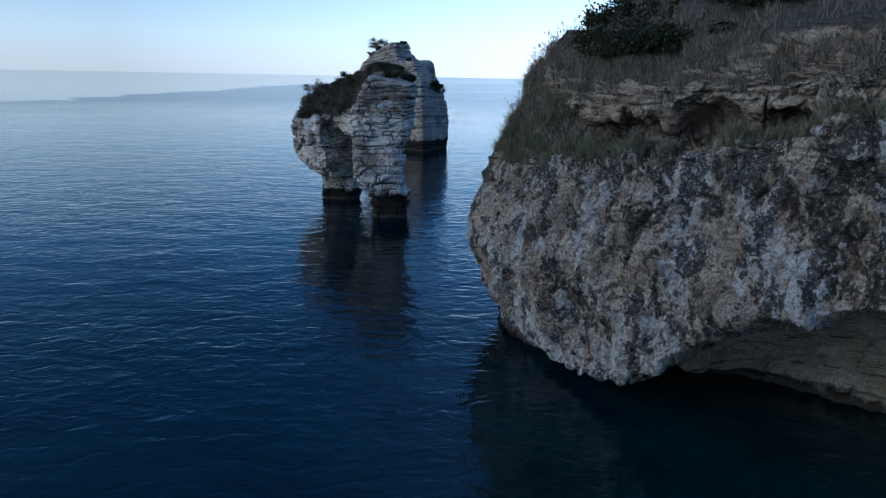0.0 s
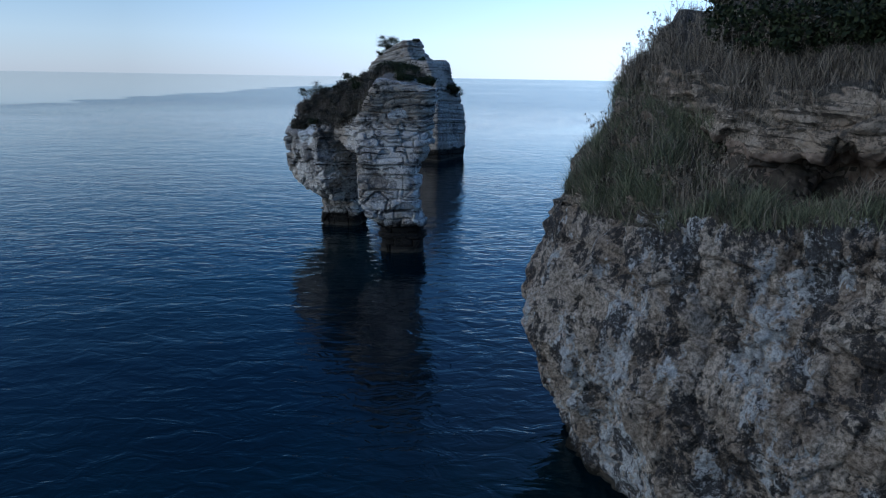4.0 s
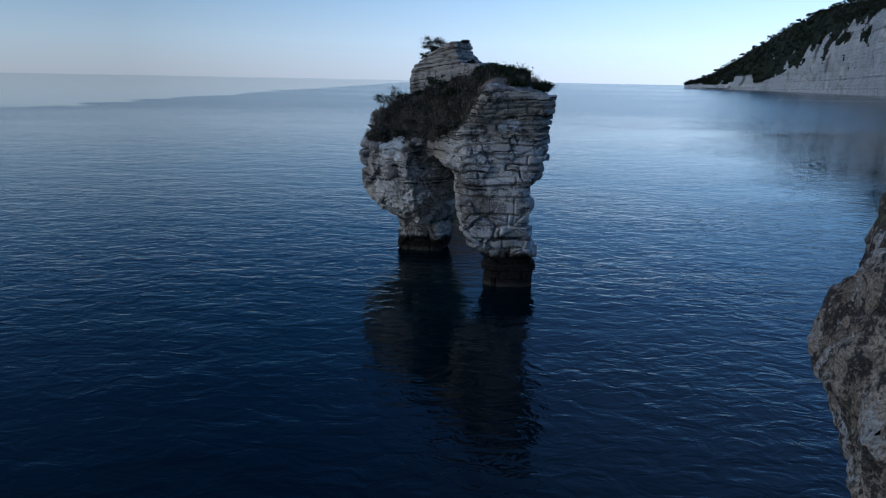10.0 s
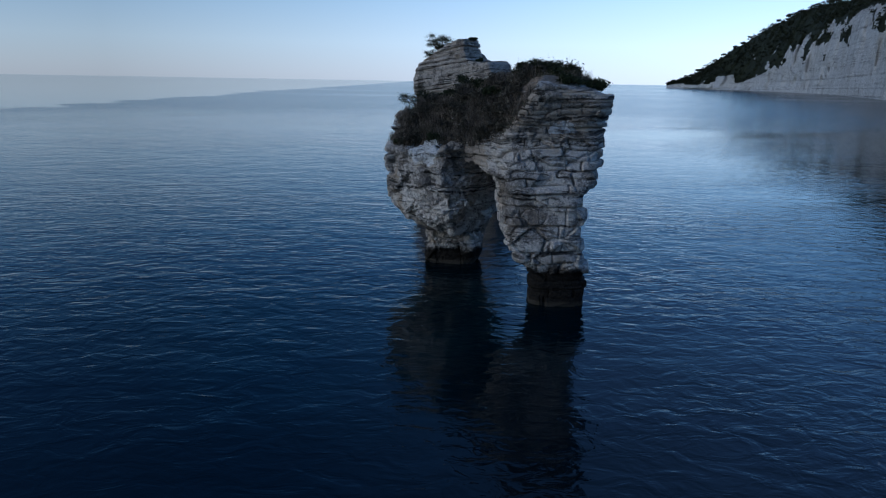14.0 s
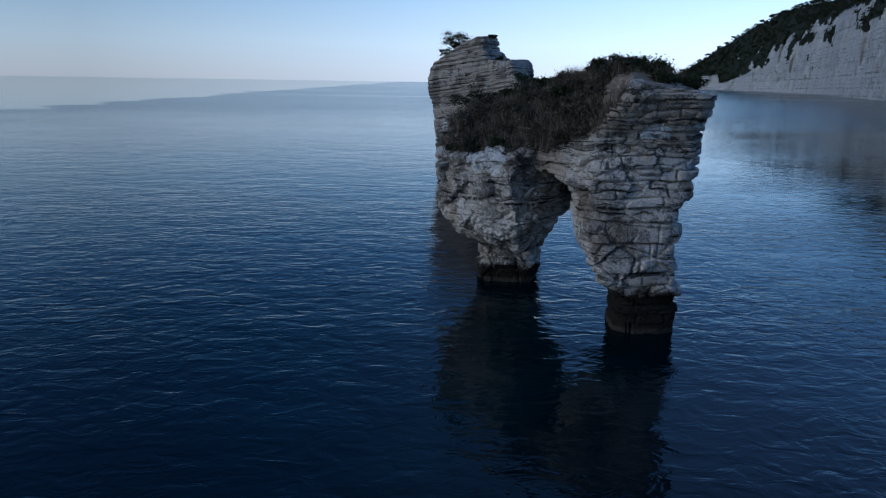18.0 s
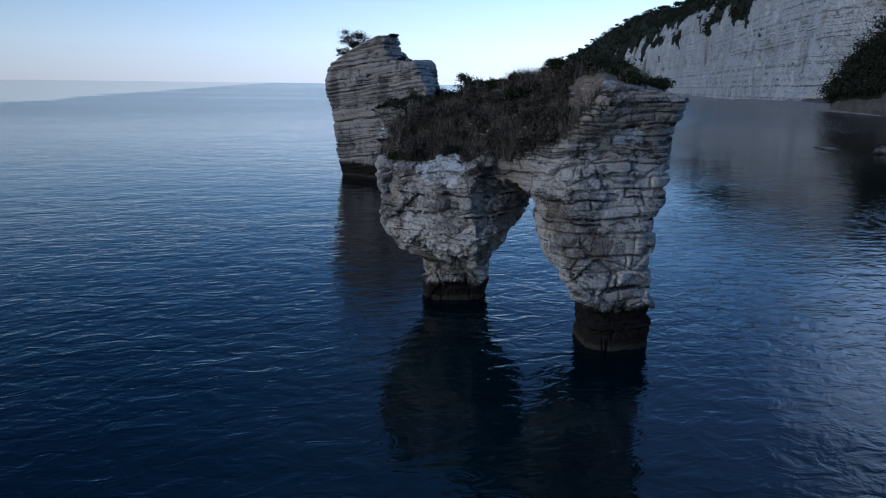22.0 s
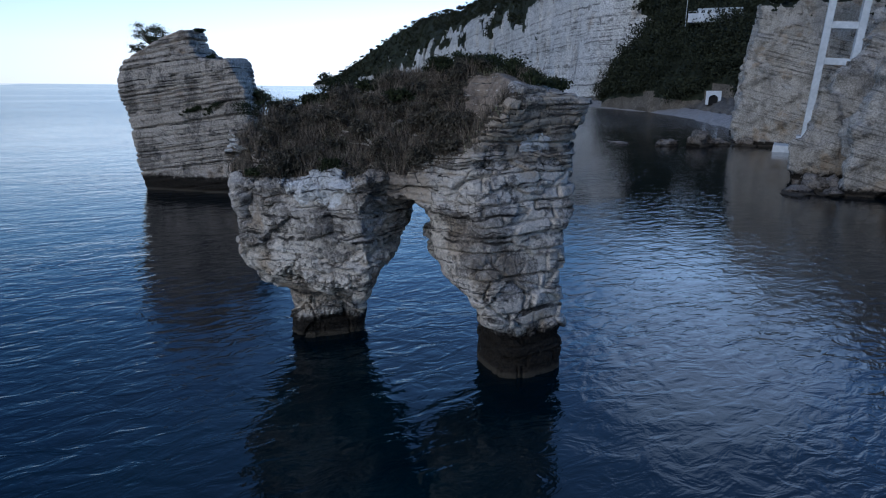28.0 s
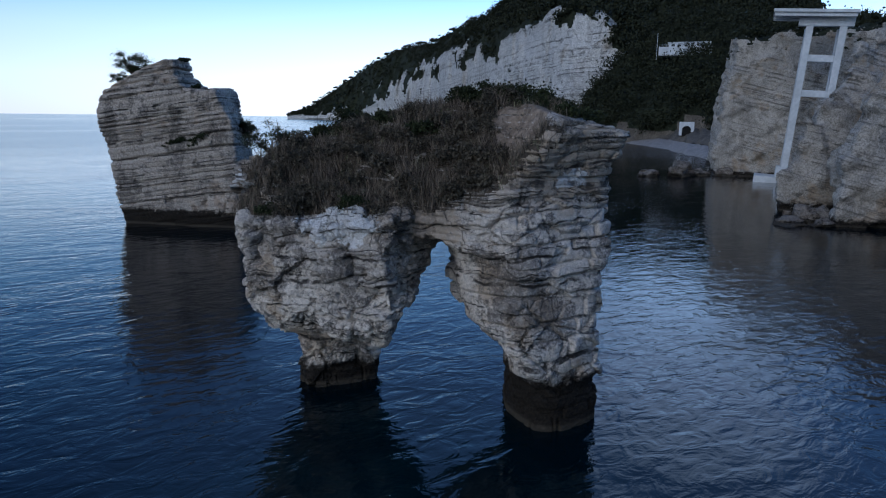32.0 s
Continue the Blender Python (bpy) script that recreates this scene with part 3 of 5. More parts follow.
def box(bm, low, high, bevel=0.0):
    made = bmesh.ops.create_cube(bm, size=1.0)["verts"]
    for v in made:
        v.co = Vector([a + (b - a) * (c + 0.5) for a, b, c in zip(low, high, v.co)])
    if bevel:
        bmesh.ops.bevel(bm, geom=list({e for v in made for e in v.link_edges}), offset=bevel, segments=2, affect="EDGES", profile=0.6)
    return bm


def split_parts(parent, verts, faces, which, named):
    """One part for each class of faces, each with only its own vertices."""
    for k, (name, mat) in enumerate(named):
        f = faces[which == k]
        if len(f):
            used, back = np.unique(f.ravel(), return_inverse=True)
            part(name, mesh_of(name, verts[used], back.reshape(f.shape), [mat]), None, parent)


def step(a, lo, hi):
    t = np.clip((a - lo) / (hi - lo), 0, 1)
    return t * t * (3 - 2 * t)


def plan_distance(x, y, corners):
    """Signed distance to a closed outline in plan; negative inside."""
    d, sign = np.full(x.shape, 1e9), np.ones(x.shape)
    for (ax, ay), (bx, by) in zip(corners, corners[1:] + corners[:1]):
        ex, ey, px, py = bx - ax, by - ay, x - ax, y - ay
        t = np.clip((px * ex + py * ey) / (ex * ex + ey * ey), 0, 1)
        d = np.minimum(d, (px - ex * t) ** 2 + (py - ey * t) ** 2)
        cross = ((ay > y) != (by > y)) & (x < (bx - ax) * (y - ay) / (by - ay + 1e-12) + ax)
        sign = np.where(cross, -sign, sign)
    return sign * np.sqrt(d)


def grid(low, high, h):
    axes = [np.arange(a, b + h, h) for a, b in zip(low, high)]
    return np.meshgrid(*axes, indexing="ij")


def refine(f, X, Y, Z, reach, fun):
    """Adds fun(x, y, z) to the field near its surface."""
    m = np.abs(f) < reach
    f = f.copy()
    f[m] += fun(X[m], Y[m], Z[m])
    return f


def smooth_max(a, b, k):
    h = np.clip(0.5 + 0.5 * (a - b) / k, 0, 1)
    return b + (a - b) * h + k * h * (1 - h)


def face_data(verts, faces):
    mid = verts[faces].mean(1)
    n = np.cross(verts[faces[:, 2]] - verts[faces[:, 0]], verts[faces[:, 3]] - verts[faces[:, 1]])
    return mid, n / np.maximum(np.linalg.norm(n, axis=1), 1e-9)[:, None]


def vertex_normals(verts, faces):
    n = np.cross(verts[faces[:, 2]] - verts[faces[:, 0]], verts[faces[:, 3]] - verts[faces[:, 1]])
    total = np.zeros_like(verts)
    for k in range(4):
        for a in range(3):
            total[:, a] += np.bincount(faces[:, k], n[:, a], len(verts))
    return total / np.maximum(np.linalg.norm(total, axis=1), 1e-9)[:, None]


def halved(v, faces):
    """Every quad cut into four; v may carry more columns than the place."""
    n = len(v)
    a, b = faces, np.roll(faces, -1, 1)
    key = np.minimum(a, b).astype(np.int64) * n + np.maximum(a, b)
    edges, back = np.unique(key.ravel(), return_inverse=True)
    mids = 0.5 * (v[edges // n] + v[edges % n])
    e = n + back.reshape(faces.shape)
    c = n + len(edges) + np.arange(len(faces))
    quads = np.concatenate([np.stack([faces[:, k], e[:, k], c, e[:, k - 1]], 1) for k in range(4)])
    return np.concatenate([v, mids, v[faces].mean(1)]), quads


def carved(verts, faces, times, relief):
    """Cuts the faces finer and moves each vertex in along its normal by relief(x, y, z)."""
    v = np.concatenate([verts, vertex_normals(verts, faces)], 1)
    for k in range(times):
        v, faces = halved(v, faces)
    n = v[:, 3:] / np.maximum(np.linalg.norm(v[:, 3:], axis=1), 1e-9)[:, None]
    return v[:, :3] - n * np.clip(relief(v[:, 0], v[:, 1], v[:, 2]), -0.9, 0.9)[:, None], faces



def blades(roots, tall, wide, lean, rng, bend=0.35):
    """Grass: each blade a bent, tapering strip of three triangles."""
    n = len(roots)
    turn = rng.uniform(0, 2 * np.pi, n)
    side = np.stack([np.cos(turn), np.sin(turn), turn * 0], 1) * (wide * rng.uniform(0.6, 1.3, n))[:, None]
    way = rng.normal(0, lean, (n, 3))
    way[:, 2] = 1
    high = tall * rng.uniform(0.45, 1.25, n)[:, None]
    mid = roots + way * high * 0.55
    way2 = way + rng.normal(0, bend, (n, 3)) * np.array([1, 1, 0.4])
    tip = mid + way2 * high * 0.5
    v = np.stack([roots - side, roots + side, mid - side * 0.7, mid + side * 0.7, tip], 1).reshape(-1, 3)
    b = np.arange(n)[:, None, None] * 5
    f = (b + np.array([[0, 1, 3], [0, 3, 2], [2, 3, 4]])[None]).reshape(-1, 3)
    return v, f


def leaves(centres, size, rng, long=1.7):
    """Leaves: a bent pair of triangles each, turned at random."""
    n = len(centres)
    a = rng.normal(0, 1, (n, 3))
    a /= np.linalg.norm(a, axis=1)[:, None]
    b = np.cross(a, rng.normal(0, 1, (n, 3)))
    b /= np.linalg.norm(b, axis=1)[:, None]
    c = np.cross(a, b)
    s = (size * rng.uniform(0.6, 1.4, n))[:, None]
    v = np.stack([centres - a * s * long, centres - b * s + c * s * 0.25, centres + a * s * long, centres + b * s + c * s * 0.25], 1).reshape(-1, 3)
    k = np.arange(n)[:, None, None] * 4
    f = (k + np.array([[0, 1, 2], [0, 2, 3]])[None]).reshape(-1, 3)
    return v, f


def tube(bm, a, b, ra, rb, sides=5):
    a, b = Vector(a), Vector(b)
    d = (b - a).normalized()
    u = d.orthogonal().normalized()
    w = d.cross(u)
    rings = []
    for p, r in ((a, ra), (b, rb)):
        rings.append([bm.verts.new(p + (u * math.cos(t) + w * math.sin(t)) * r) for t in [2 * math.pi * i / sides for i in range(sides)]])
    for i in range(sides):
        bm.faces.new((rings[0][i], rings[0][(i + 1) % sides], rings[1][(i + 1) % sides], rings[1][i]))
    bm.faces.new(rings[1])


def woody(name, place, r, tall, count, leaf, label, category, seed, spread=1.0, open_=0.0, trunk=0.0, mat=None, group="", clumps=9):
    """A shrub or tree: tapered limbs from the base to leaf clumps, with gaps between the clumps."""
    rng = np.random.default_rng(seed)
    ob = thing(name, place, label, category, group)
    bm = bmesh.new()
    heart = Vector((0, 0, trunk))
    if trunk:
        tube(bm, (0, 0, -0.1), heart, 0.035 * tall + 0.02, 0.022 * tall, 6)
    pts = []
    for i in range(clumps):
        t = rng.uniform(0, 2 * math.pi)
        rr = r * spread * math.sqrt(rng.uniform(0.05, 1))
        zz = trunk + (tall - trunk) * rng.uniform(0.25, 0.92) * (1 - 0.35 * (rr / (r * spread)) ** 2)
        c = Vector((rr * math.cos(t), rr * math.sin(t), zz))
        knee = heart.lerp(c, 0.5) + Vector(rng.normal(0, 0.07 * r, 3))
        tube(bm, heart, knee, 0.018 * tall + 0.006, 0.012 * tall + 0.004, 4)
        tube(bm, knee, c, 0.012 * tall + 0.004, 0.004, 4)
        size = r * rng.uniform(0.28, 0.52) * (1 - 0.45 * open_)
        q = rng.normal(0, 0.5, (count // clumps, 3)) * size * np.array([1.15, 1.15, 0.7])
        pts.append(q + np.array(c))
        for k in range(int(3 + 6 * open_)):
            e = c + Vector(rng.normal(0, size * 0.8, 3))
            tube(bm, c, e, 0.005 + 0.002 * tall, 0.002, 3)
    part("stem", bm, M_BARK, ob)
    v, f = leaves(np.concatenate(pts), leaf, rng)
    part("crown" if trunk else "foliage", mesh_of("foliage", v, f, [mat or M_LEAF], smooth=False), None, ob)
    return ob


# ---- sea ----
bm = bmesh.new()
bmesh.ops.create_grid(bm, x_segments=8, y_segments=8, size=4900)
sea = part("water", bm, M_SEA, None)
tagged(sea, "calm dark blue sea with small ripples before sunrise", "sea", kind="structure")

# ---- the arch: a rock slab on two legs ----
A0, AU, AV = np.array([-7.8, 66.0]), np.array([0.573, -0.82]), np.array([0.82, 0.573])
LEFT_Z = [-2.0, 0.0, 1.5, 2.2, 2.9, 4.2, 5.4, 6.4, 7.6, 8.8, 10.2, 11.6, 12.6, 14.0]
LEFT_U = [-7.0, -7.0, -7.1, -7.2, -7.5, -7.8, -8.1, -8.5, -8.8, -9.0, -9.1, -8.9, -6.6, -3.4]
RIGHT_Z = [-2.0, 0.0, 2.2, 4.5, 6.5, 7.4, 8.4, 9.4, 10.4, 11.3, 12.4, 14.0]
RIGHT_U = [7.2, 7.3, 7.35, 7.2, 7.0, 7.4, 7.3, 7.0, 7.0, 7.4, 8.1, 8.2]
HOLE_Z = [-2.0, 0.0, 1.9, 2.6, 3.0, 3.6, 4.1, 5.0, 6.2, 7.0, 7.8]
HOLE_L = [-3.4, -3.4, -3.3, -3.0, -2.6, -2.2, -1.9, -1.3, -0.7, -0.35, -0.1]
HOLE_R = [3.2, 3.2, 3.15, 3.1, 2.9, 2.2, 1.35, 0.85, 0.6, 0.35, 0.1]
X, Y, Z = grid((-11.6, -6.4, -1.2), (9.8, 3.8, 14.2), 0.1)
u2 = X[:, :, 0][:, :, None]
v2 = Y[:, :, 0][:, :, None]
z1 = Z[0, 0, :][None, None, :]
left, right = np.interp(z1, LEFT_Z, LEFT_U), np.interp(z1, RIGHT_Z, RIGHT_U)
left = left + np.interp(v2, [-4.6, -3.4, -1.6, 3.0], [1.3, 0.5, -0.6, -0.7]) * step(z1, 4.5, 8.0)
side = np.maximum(left - X, X - right) * 0.9
hl, hr = np.interp(z1, HOLE_Z, HOLE_L), np.interp(Z - 0.25 * np.clip(-Y - 0.8, 0, 2), HOLE_Z, HOLE_R)
flare = 0.12 * np.maximum(0, np.abs(Y + 0.5) - 1.0)
skew = X + 0.45 * Y
gap = np.minimum(skew - hl + flare, hr + flare - skew)
gap = np.minimum(gap, (7.35 - z1) * 0.9)
front = np.where(X < 0, np.interp(z1, [0, 1.6, 3, 4.2, 6, 8.3, 9.0, 9.6], [-1.5, -1.6, -2.8, -4.0, -4.4, -4.8, -4.6, -4.0]), np.interp(z1, [0, 1.8, 2.8, 5, 7, 9, 11], [-2.3, -2.4, -3.1, -3.3, -3.3, -3.3, -3.0]))
foot = np.where(X < 0, np.interp(u2, [-7.4, -5.6, -4.6, -3.4], [-1.5, -2.0, -1.2, 0.5]), np.interp(u2, [3.2, 5.0, 6.0, 7.4], [-0.5, -2.1, -2.0, 0.0]))
front = foot + (front - foot) * np.where(X < 0, step(z1, 1.7, 3.2), step(z1, 1.9, 3.0))
# the buttress face runs slantwise back into the arch below the span
slant = np.interp(u2, [-0.7, -0.15, 0.3, 0.9, 1.5, 4.5, 5.5], [-5.2, -3.4, -1.1, -1.3, -2.1, -3.3, -3.5])
front = np.maximum(front, slant - 3.0 * step(z1, 7.4, 8.3))
back = np.where(X < 0, np.interp(z1, [0, 2, 4, 7, 12], [2.2, 2.2, 2.6, 2.8, 1.8]), np.interp(z1, [0, 2, 4.5, 7, 10, 13], [1.9, 1.9, 1.3, 1.9, 2.4, 2.4]))
slab = np.maximum(front - Y, Y - back)
front_z = np.interp(u2, [-10.5, -8, -1, 1.5, 3.5, 5.2, 6.5, 8.5], [8.0, 8.5, 8.8, 9.2, 10.0, 11.4, 12.1, 12.2])
front_z = front_z + 0.32 * rough3(u2 / 0.9, v2 / 0.9, v2 * 0, 2, 91)
ridge_z = np.interp(u2, [-10.5, -8.5, -6, -3.5, -1, 1, 4, 6, 8.5], [10.1, 10.7, 11.5, 12.4, 13.1, 13.4, 13.2, 12.6, 12.3])
top_z = np.minimum(front_z + np.maximum(0, v2 + 3.6) * np.interp(u2, [-8.5, -6.5], [1.8, 0.95]), ridge_z - 0.35 * np.maximum(0, v2 - 1.2))
top = (Z - top_z) * 0.75
# the landward end is a wedge with its edge towards the open water
wedge = 0.775 * X - 0.633 * Y - np.interp(z1, [0, 2.2, 2.8, 6, 8, 9.6, 10.6, 12, 13], [5.75, 5.75, 5.95, 5.9, 5.6, 5.0, 5.2, 5.9, 6.0])
rear = 0.62 * X + 0.785 * Y - np.interp(z1, [0, 2.4, 3, 7.0, 8.2, 10, 12, 13], [4.9, 4.9, 4.55, 4.5, 5.5, 5.5, 5.9, 6.0])
f = smooth_max(smooth_max(smooth_max(smooth_max(slab, side, 0.9), rear, 0.3), wedge, 0.3), gap * 0.9, 0.35)
f = smooth_max(f, top, 0.5)


def arch_relief(x, y, z):
    cover = step(z - np.interp(x, [-10.5, -8, -1, 1.5, 3.5, 5.2, 6.5, 8.5], [8.0, 8.5, 8.8, 9.2, 10.0, 11.4, 12.1, 12.2]), 0.9, 0.2)
    cover = np.maximum(cover, np.maximum(step(x, -6.8, -7.8), step(x, 5.6, 6.6)))
    low = step(z, 0.2, 2.6)
    fine = rough3(x / 0.42, y / 0.42, z / 0.30, 3, 49)
    big = 0.22 * grain3(x / 2.6, y / 2.6, z / 1.9, 47) + 0.03 * fine
    wx, wy, wz = (q + 0.13 * grain3(x / 0.7, y / 0.7, z / 0.6, e) for q, e in ((x, 31), (y, 32), (z, 33)))
    slit = np.clip(0.62 + 0.9 * grain3(x / 1.5, y / 1.5, z / 1.1, 65), 0, 1)
    # seaward part: leaning blocks of all sizes, rounded, with open cracks
    bulgy, slabby, thin = np.zeros(x.shape), np.zeros(x.shape), np.zeros(x.shape)
    k = x < 1.2
    own, edge, lean = blocks3(wx[k] / 1.8, wy[k] / 1.8, wz[k] / 1.1, 61)
    own2, edge2, lean2 = blocks3(wx[k] / 0.72, wy[k] / 0.72, wz[k] / 0.42, 63)
    bulgy[k] = 0.46 * (own - 0.5) + 0.66 * lean + 0.55 * np.exp(-(edge / 0.042) ** 2) * slit[k] + 0.10 * np.exp(-edge / 0.16)
    bulgy[k] += 0.09 * (own2 - 0.5) + 0.16 * lean2 + 0.18 * np.exp(-(edge2 / 0.045) ** 2) * slit[k]
    bulgy[k] += jointed(x[k], y[k], z[k], 0.54, (0.02, 0.03), 1.7, 0.15, 0.07, 0.44, 0.0, 41, 0.035)
    # landward part: long slabs with a few open joints, smooth faces between
    k = x > -0.4
    bold = jointed(x[k], y[k], z[k], 0.66, (-0.05, 0.03), 2.3, 0.26, 0.16, 0.62, 0.03, 141, 0.04)
    own, edge, lean = blocks3(wx[k] / 1.9, wy[k] / 1.9, wz[k] / 1.35, 67)
    slabby[k] = bold + 0.22 * (own - 0.5) + 0.40 * lean + 0.22 * np.exp(-(edge / 0.035) ** 2) * slit[k]
    thin[k] = jointed(x[k], y[k], z[k], 0.29, (0.02, 0.02), 1.3, 0.16, 0.17, 0.26, 0.04, 241, 0.035)
    right = step(x, -0.2, 0.7)
    # thin beds over the opening and high on the landward end
    span = np.clip(np.exp(-((x - 0.9) / 1.7) ** 2) * step(z, 6.9, 7.7) + step(z, 9.2, 10.4) * step(x, 1.5, 3.0), 0, 1)
    face = 1 - 0.55 * step(np.abs(x - 2.6), 1.9, 1.2) * step(z, 7.6, 6.8)
    return (0.22 + 0.78 * cover) * (0.55 + 0.45 * low) * (big * face + bulgy * (1 - right) + (slabby * face * (1 - span) + thin * span) * right)


av, af = net(f, (X.min(), Y.min(), Z.min()), 0.1)
av, af = carved(av, af, 1, arch_relief)
mid, nor = face_data(av, af)
soil_z = np.interp(mid[:, 0], [-10.5, -8, -1, 1.5, 3.5, 5.2, 6.5, 8.5], [8.0, 8.5, 8.8, 9.2, 10.0, 11.4, 12.1, 12.2])
soil = (mid[:, 0] < 5.4 + 0.6 * rough3(mid[:, 0] / 0.8, mid[:, 1] / 0.8, mid[:, 2] / 0.8, 2, 93)) & (mid[:, 0] > -8.0 + 0.25 * (mid[:, 1] + 2.0)) & (mid[:, 2] > soil_z - 0.1) & (mid[:, 1] > -3.9 + 0.7 * rough3(mid[:, 0] / 0.9, mid[:, 1] / 0.9, mid[:, 2] / 0.9, 2, 92)) & (nor[:, 2] > 0.25) & ((rough3(mid[:, 0] / 1.1, mid[:, 1] / 1.1, mid[:, 2] / 1.1, 3, 8) > -0.45) | (mid[:, 2] > soil_z + 0.5))
bare = soil & (0.22 * grain3(mid[:, 0] / 0.9, mid[:, 1] / 0.9, mid[:, 2] / 0.9, 88) + np.exp(-((mid[:, 0] - 4.2) / 1.7) ** 2 - ((mid[:, 1] + 1.2) / 1.9) ** 2) > 0.45)
which = np.where(bare, 2, np.where(soil, 1, 0))


def arch_world(p):
    return np.stack([p[:, 0] * AU[0] + p[:, 1] * AV[0], p[:, 0] * AU[1] + p[:, 1] * AV[1], p[:, 2]], 1)


arch = thing("rock_arch", (A0[0], A0[1], 0), "pale bedded limestone sea arch on two dark-footed legs, grassy top", "sea arch")
av = arch_world(av)
which = np.where((which == 0) & (mid[:, 2] < np.where(mid[:, 0] < 0, 2.6, 4.0)), np.where(mid[:, 0] < 0, 3, 4), which)
split_parts(arch, av, af, which, [("slab", M_ARCH), ("topsoil", M_SOIL), ("bare_earth", M_MARL), ("leg", M_SEA_LEG), ("leg", M_LAND_LEG)])
mid, nor = face_data(av, af)
arch_soil, arch_bare = mid[soil & ~bare], mid[bare]

# ---- the second stack: bedded block, wider at the top on its seaward side ----
B0, BU, BV = np.array([-9.4, 121.6]), np.array([0.72, -0.694]), np.array([0.694, 0.72])
X, Y, Z = grid((-12.5, -3.2, -1.2), (12.0, 12.5, 19.4), 0.2)
u2, v2, z1 = X[:, :, :1], Y[:, :, :1], Z[:1, :1, :]
left = np.interp(z1, [-1, 0, 1.5, 4, 7, 9.5, 11, 13, 14.5, 16, 17.5, 19], [-6.2, -6.2, -6.6, -6.6, -7.0, -7.4, -7.8, -8.0, -7.7, -6.8, -5.2, -3.5])
right = np.interp(z1, [-1, 0, 3, 8, 12, 15, 16.0, 16.3, 18.8], [6.4, 6.4, 6.6, 6.6, 6.4, 6.2, 5.8, 2.2, 2.4])
right = right + np.interp(v2, [-1.5, 0.5, 4.0, 8.0], [2.6, 2.2, 1.0, 0.0]) * step(z1, 17.0, 15.6)
frontb = np.interp(z1, [-1, 0, 2, 6, 12, 15, 18], [-0.1, 0.0, -0.5, -0.7, -1.1, -1.2, -0.9])
backb = np.interp(z1, [-1, 0, 4, 8, 11, 13, 15.5, 18.5], [8.6, 8.6, 9.0, 8.2, 6.2, 4.6, 3.6, 2.6])
f = smooth_max(smooth_max(frontb - Y, Y - backb, 0.5), np.maximum(left - X, X - right) * 0.95, 0.6)
topb = np.interp(u2, [-9.0, -8.0, -6.6, -4.0, -2.0, 0.0, 1.0, 2.2, 3.0, 4.6, 6.0, 6.9, 7.4, 8.4, 10.0], [11.8, 13.0, 15.2, 16.6, 17.6, 18.2, 18.5, 18.5, 15.8, 15.5, 15.3, 15.6, 14.2, 12.6, 11.2])
f = smooth_max(f, (Z - topb) * 0.7, 0.3)
stack_relief = (lambda x, y, z: (0.45 + 0.55 * step(z, 0, 1.5)) * (jointed(x, y, z, 0.70, (-0.15, 0.03), 7.5, 0.10, 0.13, 0.60, 0.0, 77, 0.09) + 0.16 * rough3(x / 3.0, y / 3.0, z / 2.0, 3, 78)))
bv, bf = net(f, (X.min(), Y.min(), Z.min()), 0.2)
bv, bf = carved(bv, bf, 1, stack_relief)
bv = np.stack([bv[:, 0] * BU[0] + bv[:, 1] * BV[0], bv[:, 0] * BU[1] + bv[:, 1] * BV[1], bv[:, 2]], 1)
stack = thing("sea_stack", (B0[0], B0[1], 0), "tall white limestone sea stack in thin level beds", "sea stack")
mid = bv[bf].mean(1)
mu = mid[:, 0] * BU[0] + mid[:, 1] * BU[1]
split_parts(stack, bv, bf, np.where(mid[:, 2] < 1.6, 1, np.where((mid[:, 2] > 15.9) & (mu < 2.0), 2, 0)), [("block", M_STACK), ("foot", M_STACK), ("peak", M_STACK)])

